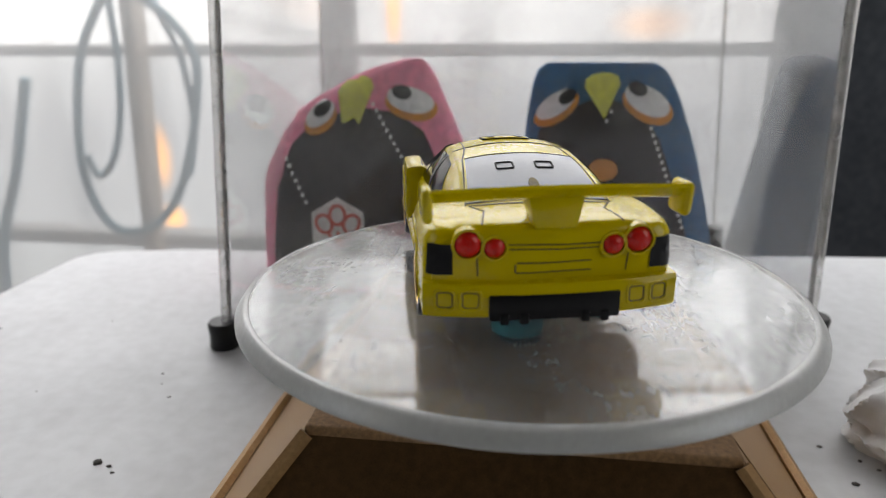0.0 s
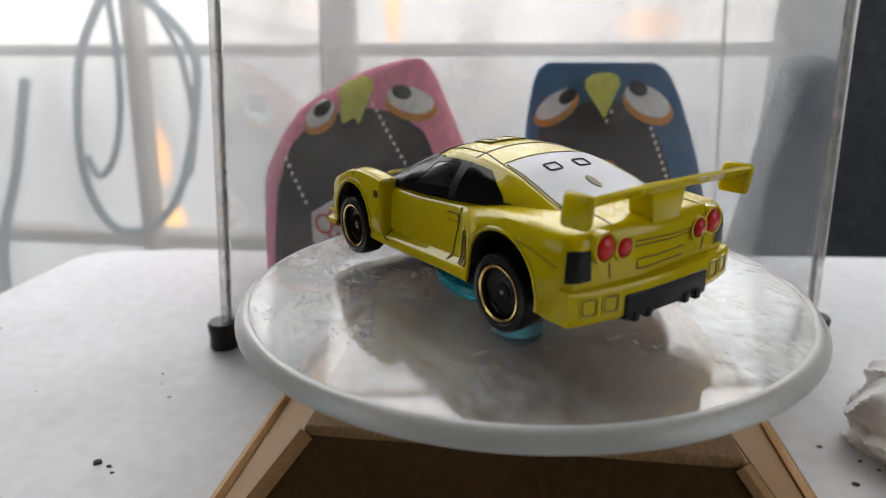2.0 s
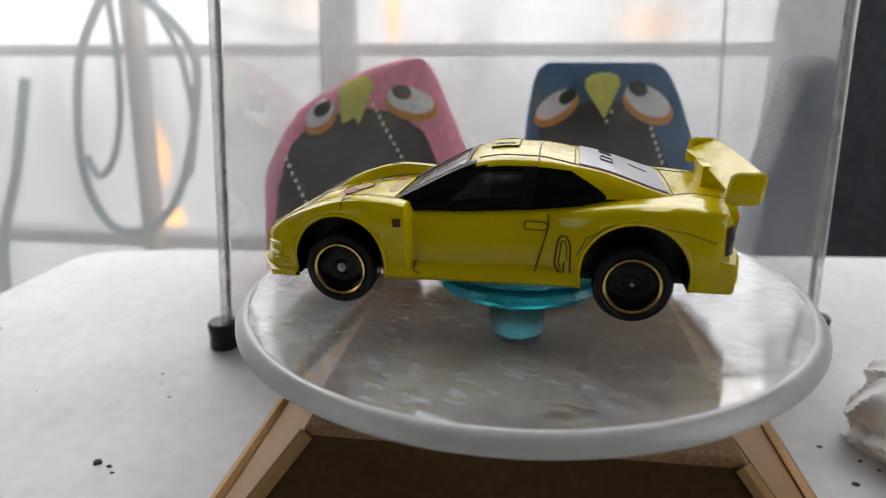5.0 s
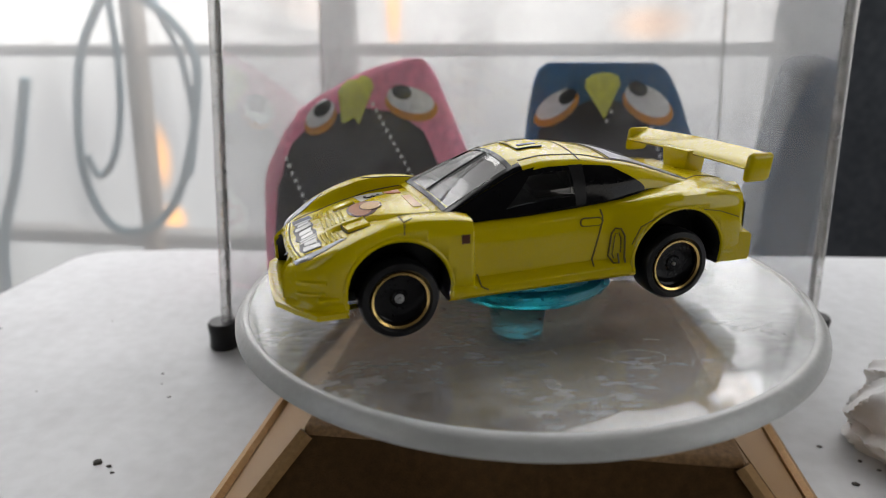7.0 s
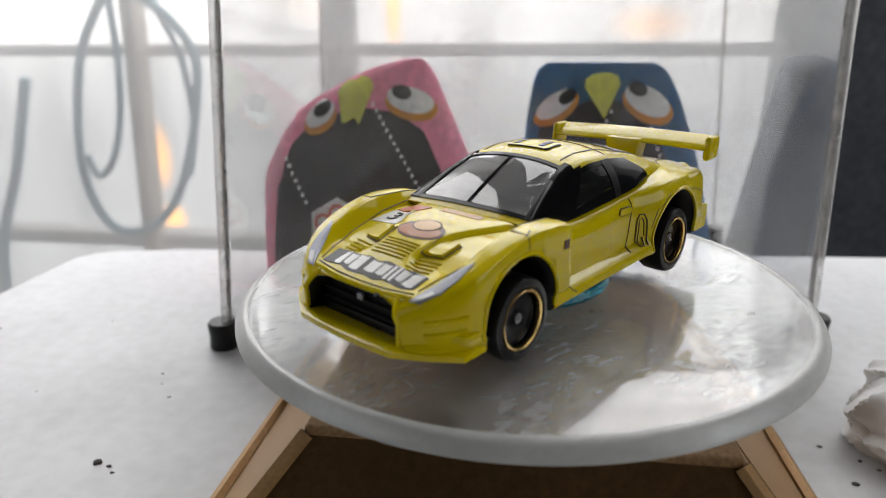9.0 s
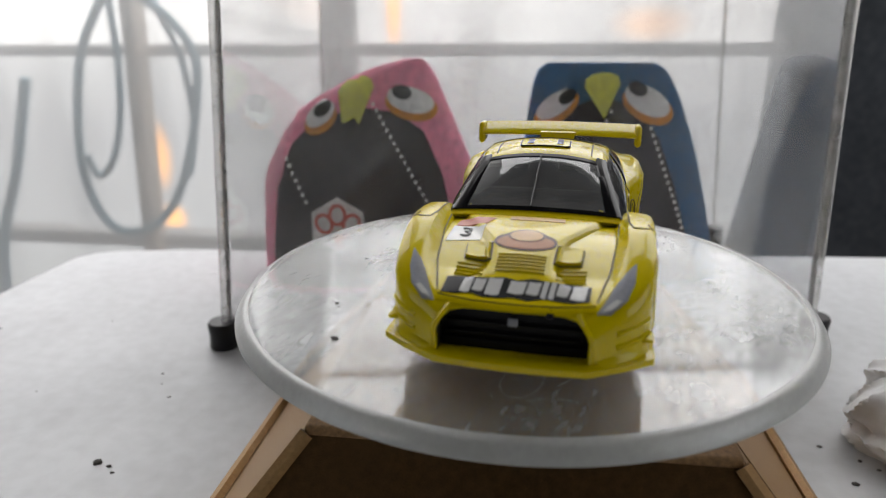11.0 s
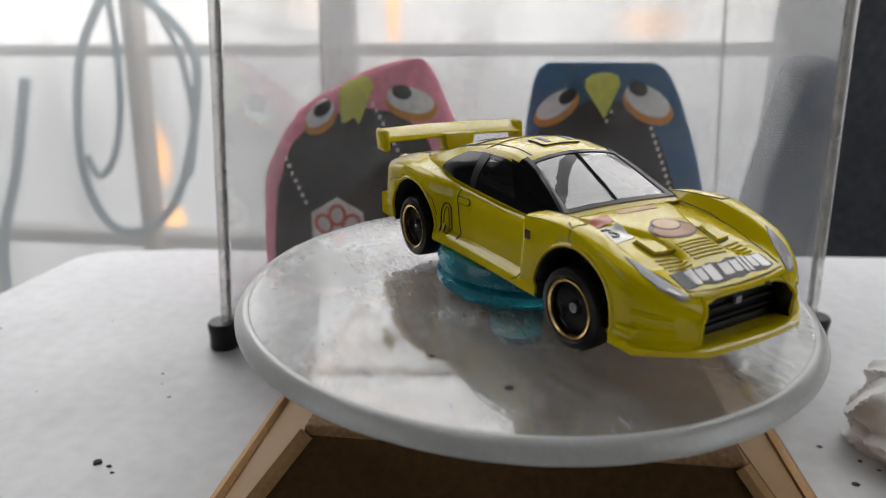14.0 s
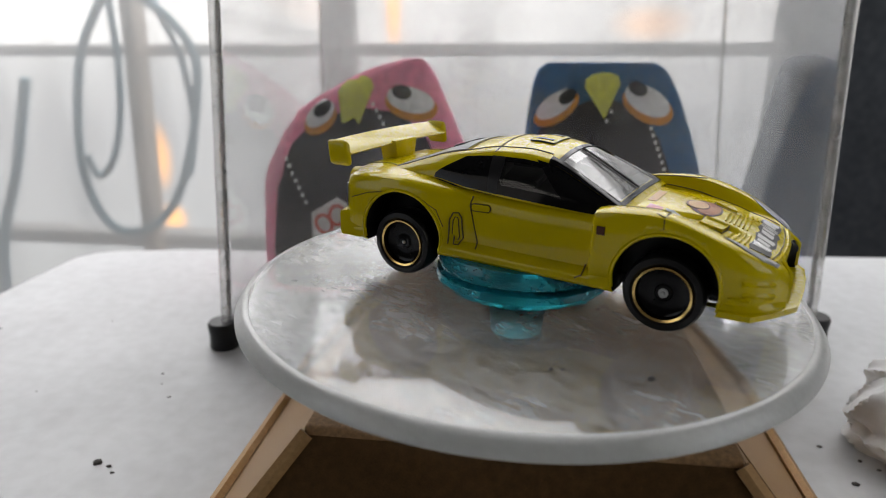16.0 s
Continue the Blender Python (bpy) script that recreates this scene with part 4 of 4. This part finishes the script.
    # wheels
    for y in (27.1, -17.2):
        for sg in (1, -1):
            m = Matrix.Translation((sg * (14.5 if y > 0 else 15.0), y, 5.75)) @ Matrix.Rotation(sg * math.pi / 2, 4, "Y")
            w = part("wheel", lathe([(0, -2.8), (5.2, -2.8), (5.65, -2.2), (5.75, 0), (5.7, 1.2), (5.4, 1.75), (4.6, 1.9), (4.3, 1.6), (4.2, -0.8), (0, -0.8)], 48, None, m), RUBBER, t, "black wheel with a gold ring")
            part("gold_ring", lathe([(3.72, 1.35), (3.78, 1.75), (4.12, 1.88), (4.25, 1.6), (4.2, 1.0), (3.76, 1.0)], 48, None, m, close=True), GOLD_RING, w)
            part("rim", lathe([(3.76, 1.3), (3.6, 0.75), (3.2, 0.55), (1.3, 0.6), (1.1, 0.8), (0, 0.85)], 40, None, m), WINDOW_BLACK, w)
            part("hub", lathe([(0, 1.2), (0.22, 1.18), (0.32, 1.05), (0.35, 0.3), (0, 0.3)], 16, None, m), CHROME, w)
        part("axle", lathe([(0, -15.5), (0.7, -15.5), (0.7, 15.5), (0, 15.5)], 12, None, Matrix.Translation((0, y, 5.75)) @ Matrix.Rotation(math.pi / 2, 4, "Y")), CHROME, t)
    return t


def number(skin, text, x, y, size):
    """A digit laid on the bonnet, read from the front."""
    cu = bpy.data.curves.new("digit", "FONT")
    cu.body, cu.size, cu.align_x, cu.align_y = text, size, "CENTER", "CENTER"
    cu.extrude = 0.02
    ob = new("digit", cu)
    bpy.context.view_layer.update()
    me = bpy.data.meshes.new_from_object(ob.evaluated_get(bpy.context.evaluated_depsgraph_get()))
    bm = bmesh.new()
    bm.from_mesh(me)
    for v in bm.verts:
        v.co = skin.at("top", x - v.co.x, y - v.co.y, 0.24 if v.co.z > 0 else 0.1)
    bpy.data.objects.remove(ob)
    bpy.data.meshes.remove(me)
    return bm


def wing_mesh():
    rows = []
    for i in range(25):
        x = -16 + 32 * i / 24
        arch = 0.35 * (1 - (x / 16) ** 2)
        prof = [(-33.1, 22.3), (-32.7, 22.65), (-31.2, 22.15), (-29.8, 21.6), (-28.6, 21.0), (-28.2, 20.6), (-28.7, 20.25), (-30, 20.35), (-32, 21.1)]
        rows.append([(x, y, z - 0.4 + arch * 0.9) for y, z in prof])
    bm, vs = grid(rows, wrap=True)
    bm.faces.new(vs[0]), bm.faces.new(vs[-1])
    return bm


toy = car()


# ---- plush birds ----
def bird(name, label, cloth, left, right, deep, face, m, emblem=False):
    t = thing(name, label, "plush toy", "plush birds")
    lf, rf, df = curve(left), curve(right), curve(deep)
    top = left[-1][0]
    rows = []
    for i in range(33):
        z = top * (i / 32)
        a, b, d = lf(z), rf(z), df(z)
        c, w = (a + b) / 2, (b - a) / 2
        row = []
        for k in range(48):
            q = 2 * math.pi * k / 48
            cx, cy = math.cos(q), math.sin(q)
            e = 0.72
            wr = 0.5 * noise.noise(Vector((cx * 1.5, cy * 1.5, z * 0.05)))
            row.append((c + (w + wr) * math.copysign(abs(cx) ** e, cx), (d + wr) * math.copysign(abs(cy) ** e, cy), z))
        rows.append(row)
    bm, vs = grid(rows, wrap=True)
    bm.faces.new(vs[0]), bm.faces.new(vs[-1])
    skin = Skin(bm)
    part("body", bm, cloth, t)
    part("belly", skin.patch("rear", face["belly"], 0.5, 8, 4), CHARCOAL, t, "charcoal cloth front")
    for e in face["eyes"]:
        (x, z), (ra, rb), lean, (px, pz) = e
        lid = part("eye_rim", skin.patch("rear", oval(x + 0.3, z - 2.0, ra * 1.12, rb * 1.1, 24, lean), 0.9, 4, 2, straight=True), FELT_ORANGE, t)
        part("eye_white", skin.patch("rear", oval(x, z, ra, rb * 0.92, 24, lean), 1.5, 4, 2, straight=True), FELT_WHITE, lid)
        part("pupil", skin.patch("rear", oval(x + px, z + pz, 3.9, 2.6, 20, lean), 2.2, 4, 2, straight=True), BEAD, lid)
    bx, bz = face["beak"]
    tilt = face["tilt"]
    drop = [(0, -12), (2.5, -7), (5.5, -1), (7.6, 4), (7.2, 8.4), (4, 11), (0, 11.6), (-4, 11), (-7.2, 8.4), (-7.6, 4), (-5.5, -1), (-2.5, -7)]
    drop = [(0.9 * x, (0.8 if z < 0 else 0.66) * z) for x, z in drop]
    out = [(bx + x * math.cos(tilt) - z * math.sin(tilt), bz + x * math.sin(tilt) + z * math.cos(tilt)) for x, z in drop]
    part("beak", skin.patch("rear", out, 3.2, 6, 1.5, straight=True), BEAK, t, "yellow-green felt beak")
    for a, b in face["stitches"]:
        n = int(math.hypot(b[0] - a[0], b[1] - a[1]) / 2.6)
        for k in range(n):
            f = k / n
            x, z = a[0] + (b[0] - a[0]) * f, a[1] + (b[1] - a[1]) * f
            part("stitch", skin.patch("rear", oval(x, z, 0.55, 0.8, 6), 0.9, 2, 2), FELT_WHITE, t)
    if emblem:
        ex, ez = emblem
        h = part("emblem", skin.patch("rear", [(ex + 11.5 * math.sin(radians(60 * k)), ez + 11.5 * math.cos(radians(60 * k))) for k in range(6)], 0.8, 4, 2), FELT_WHITE, t, "white hexagon with a red leaf motif")
        for q in (-1, 0, 1):
            ctr = (ex + q * 5.2, ez + 1.5 + (3.4 if q == 0 else 0))
            part("motif", skin.line("rear", oval(*ctr, 2.9, 3.6, 14, -q * 0.5), 0.7, True, lift=1.0), RED_PRINT, h)
            part("motif", skin.line("rear", [(ex, ez - 8.5), (ex + q * 4.2, ez - 1.5)], 0.7, lift=1.0), RED_PRINT, h)
        part("motif", skin.line("rear", [(ex - 5, ez - 5.2), (ex + 5, ez - 5.2)], 0.6, lift=1.0), RED_PRINT, h)
    if face.get("foot"):
        fx, fz = face["foot"]
        part("foot", skin.patch("rear", oval(fx, fz, 5.5, 4.0), 3.0, 4, 2), FELT_ORANGE, t)
    t.matrix_world = m
    return t


bird("plush_bird", "pink plush bird with charcoal front and hexagon emblem", PINK,
     [(0, -45), (40, -43), (62, -34), (71, -26), (76, -18.5), (80, -11), (84, -3.5), (87.5, 5), (90.5, 17)], [(0, 46), (40, 46), (60, 40), (78, 32), (88, 27), (90.5, 24)],
     [(0, 30), (30, 30), (60, 22), (80, 12), (90.5, 5)],
     {"belly": [(-38, 2), (-37, 20), (-34, 43), (-27, 59), (-18, 68), (-1, 73), (13.5, 71), (24, 64), (31, 48), (36, 25), (38, 2)],
      "eyes": [((19.3, 75.6), (9.4, 5.0), -0.24, (-3.4, 3.0)), ((-15.8, 70.6), (6.4, 4.0), 0.62, (1.0, 2.2))], "beak": (-1.63, 76.93), "tilt": 0.12,
      "stitches": [((-29, 54), (-20, 36)), ((4.7, 74), (26, 36))]},
     pose(-0.067, 0.150, 0.0, 0, 0, 10), emblem=(-9.4, 29))
bird("plush_bird", "blue plush bird with charcoal front and half-shut eyes", BLUE,
     [(0, -46), (40, -45), (66, -43.5), (80, -41.5), (86, -39.5), (88.5, -36)], [(0, 41), (40, 31), (66, 22.5), (80, 16), (86, 12), (88.5, 8)],
     [(0, 30), (30, 30), (60, 22), (80, 12), (88.5, 5)],
     {"belly": [(-39, 2), (-39, 40), (-37, 62), (-30, 69), (-13, 76), (2, 71), (10, 60), (17, 42), (24, 20), (30, 2)],
      "eyes": [((4.9, 74.5), (9.6, 5.4), -0.45, (-4.0, 4.6)), ((-31.0, 72.6), (9.2, 4.4), 0.6, (4.6, 3.2))], "beak": (-12.6, 77.4), "tilt": 0.1,
      "stitches": [((6.5, 64), (22, 24)), ((-9.0, 70), (-12, 63))], "foot": (-11, 48)},
     pose(0.043, 0.172, 0.0, 0, 0, -4))


# ---- the clear case round the birds ----
def case():
    t = thing("display_case", "clear scuffed plastic display case on black rubber feet", "display case")
    lo = [(-97.9, 72.0), (98.3, 101.0), (94.8, 208.0), (-97.9, 178.5)]
    hi = [(-89.5, 72.0), (91.5, 99.0), (85.5, 203.0), (-93.5, 178.5)]
    top, th = 125.0, 2.0

    def lerp(i, z):
        f = z / 108.0
        return Vector((lo[i][0] + (hi[i][0] - lo[i][0]) * f, lo[i][1] + (hi[i][1] - lo[i][1]) * f, z))
    for i in range(4):
        j = (i + 1) % 4
        a, b, c, d = lerp(i, 6), lerp(j, 6), lerp(j, top), lerp(i, top)
        n = (b - a).cross(d - a).normalized() * th
        e = (b - a).normalized() * 1.25
        q = [a + e, b - e, c - e, d + e]
        sheet = [[q[0].lerp(q[1], u / 10).lerp(q[3].lerp(q[2], u / 10), v / 10) for u in range(11)] for v in range(11)]
        bm, f1 = grid(sheet)
        bm, f2 = grid([[p - n for p in r] for r in sheet], bm)
        for k in range(10):
            for u, v in ((f1[0], f2[0]), (f1[-1], f2[-1]), ([r[0] for r in f1], [r[0] for r in f2]), ([r[-1] for r in f1], [r[-1] for r in f2])):
                bm.faces.new((u[k], u[k + 1], v[k + 1], v[k])).material_index = 1
        part("wall_panel", bm, [CASE, EDGE], t)
        part("corner_edge", tube([lerp(i, 4), lerp(i, top)], 1.2, 12), EDGE, t)
        x, y = lo[i]
        part("foot", lathe([(0, 0), (4.6, 0), (5.0, 0.8), (4.7, 4.5), (5.0, 8.4), (4.5, 9.2), (0, 9.2)], 24, None, Matrix.Translation((x, y, 0))), RUBBER, t, "black rubber foot")
    bm = bmesh.new()
    f1 = [bm.verts.new(lerp(i, top + 0.3)) for i in range(4)]
    f2 = [bm.verts.new(lerp(i, top + 0.3) + Vector((0, 0, 2))) for i in range(4)]
    bm.faces.new(f1[::-1]), bm.faces.new(f2)
    for k in range(4):
        bm.faces.new((f1[k], f1[(k + 1) % 4], f2[(k + 1) % 4], f2[k]))
    part("lid_panel", bm, CASE, t, smooth=False)


case()


def tissue():
    """A crumpled paper tissue."""
    bm = bmesh.new()
    bmesh.ops.create_icosphere(bm, subdivisions=6, radius=1)
    for v in bm.verts:
        p = v.co.copy()
        q = p + 0.35 * Vector((noise.noise(p * 1.7), noise.noise(p * 1.7 + Vector((5, 1, 2))), noise.noise(p * 1.7 + Vector((1, 7, 3)))))
        f = 1.0 + 0.16 * noise.noise(p * 1.3) + 0.16 * noise.noise(q * 2.1) + 0.10 * (1 - 2.2 * abs(noise.noise(q * 2.6))) ** 2 + 0.03 * noise.noise(q * 7.0)
        v.co = Vector((p.x * 29 * f, p.y * 27 * f, max(0, p.z * 16 * f + 6)))
    t = thing("crumpled_tissue", "crumpled white paper tissue on the table", "tissue")
    part("paper", bm, TISSUE, t)
    t.location = (0.1165, 0.036, 0.0)


tissue()


def crumbs():
    rnd = random.Random(9)
    spots = [(-100.5, 9.0, 1.0), (-97, 8, 0.5), (78, 24, 0.6), (83, 33, 0.5), (86, 30, 0.4), (76, 38, 0.5)]
    spots += [(rnd.uniform(-200, -70), rnd.uniform(-30, 150), rnd.uniform(0.2, 0.5)) for _ in range(26)]
    for x, y, r in spots:
        bm = bmesh.new()
        bmesh.ops.create_icosphere(bm, subdivisions=1, radius=r)
        for v in bm.verts:
            v.co = Vector((v.co.x * rnd.uniform(0.7, 2) + x, v.co.y * rnd.uniform(0.7, 1.5) + y, max(0, v.co.z * 0.5 + r * 0.3)))
        tagged(part("crumb", bm, SPECK), "dark crumb of dirt on the white table", "crumb", "crumbs on the table")


crumbs()


def turn(t):
    """Degrees by which the disc has turned."""
    a = 0.25097598 * t
    return math.degrees(a - 0.00661 * math.sin(a) - 0.017 * math.cos(a))


def motions():
    times = [0.5 * k for k in range(33)]
    # the small stutters of the drive, in degrees
    slips = {0: -0.2, 1.0: 0.2, 1.5: -0.5, 7.0: -0.6, 8.0: 0.5, 12.5: 0.2}
    walk(disc, [(t, pose(-0.0006, 0.001, (DISC_TOP - 2.9) / 1000, 0, 0, turn(t) + slips.get(t, 0)) @ pose(0, 0, 0, -0.94, -0.27, 0)) for t in times])
    walk(puck, [(t, pose(0, 0, (DISC_TOP + 0.1) / 1000, 0, 0, turn(t) + slips.get(t, 0)) @ pose(0, 0, 0, -0.94, -0.27, 0)) for t in times])
    walk(toy, [(t, pose(0, 0, 0.0578, 0, 0, turn(t) + slips.get(t, 0)) @ pose(0, 0, 0, -0.65, -0.19, 0) @ pose(0, 0, 0, 0, 0, 15) @ pose(-0.00346, 0, 0)) for t in times])


motions()
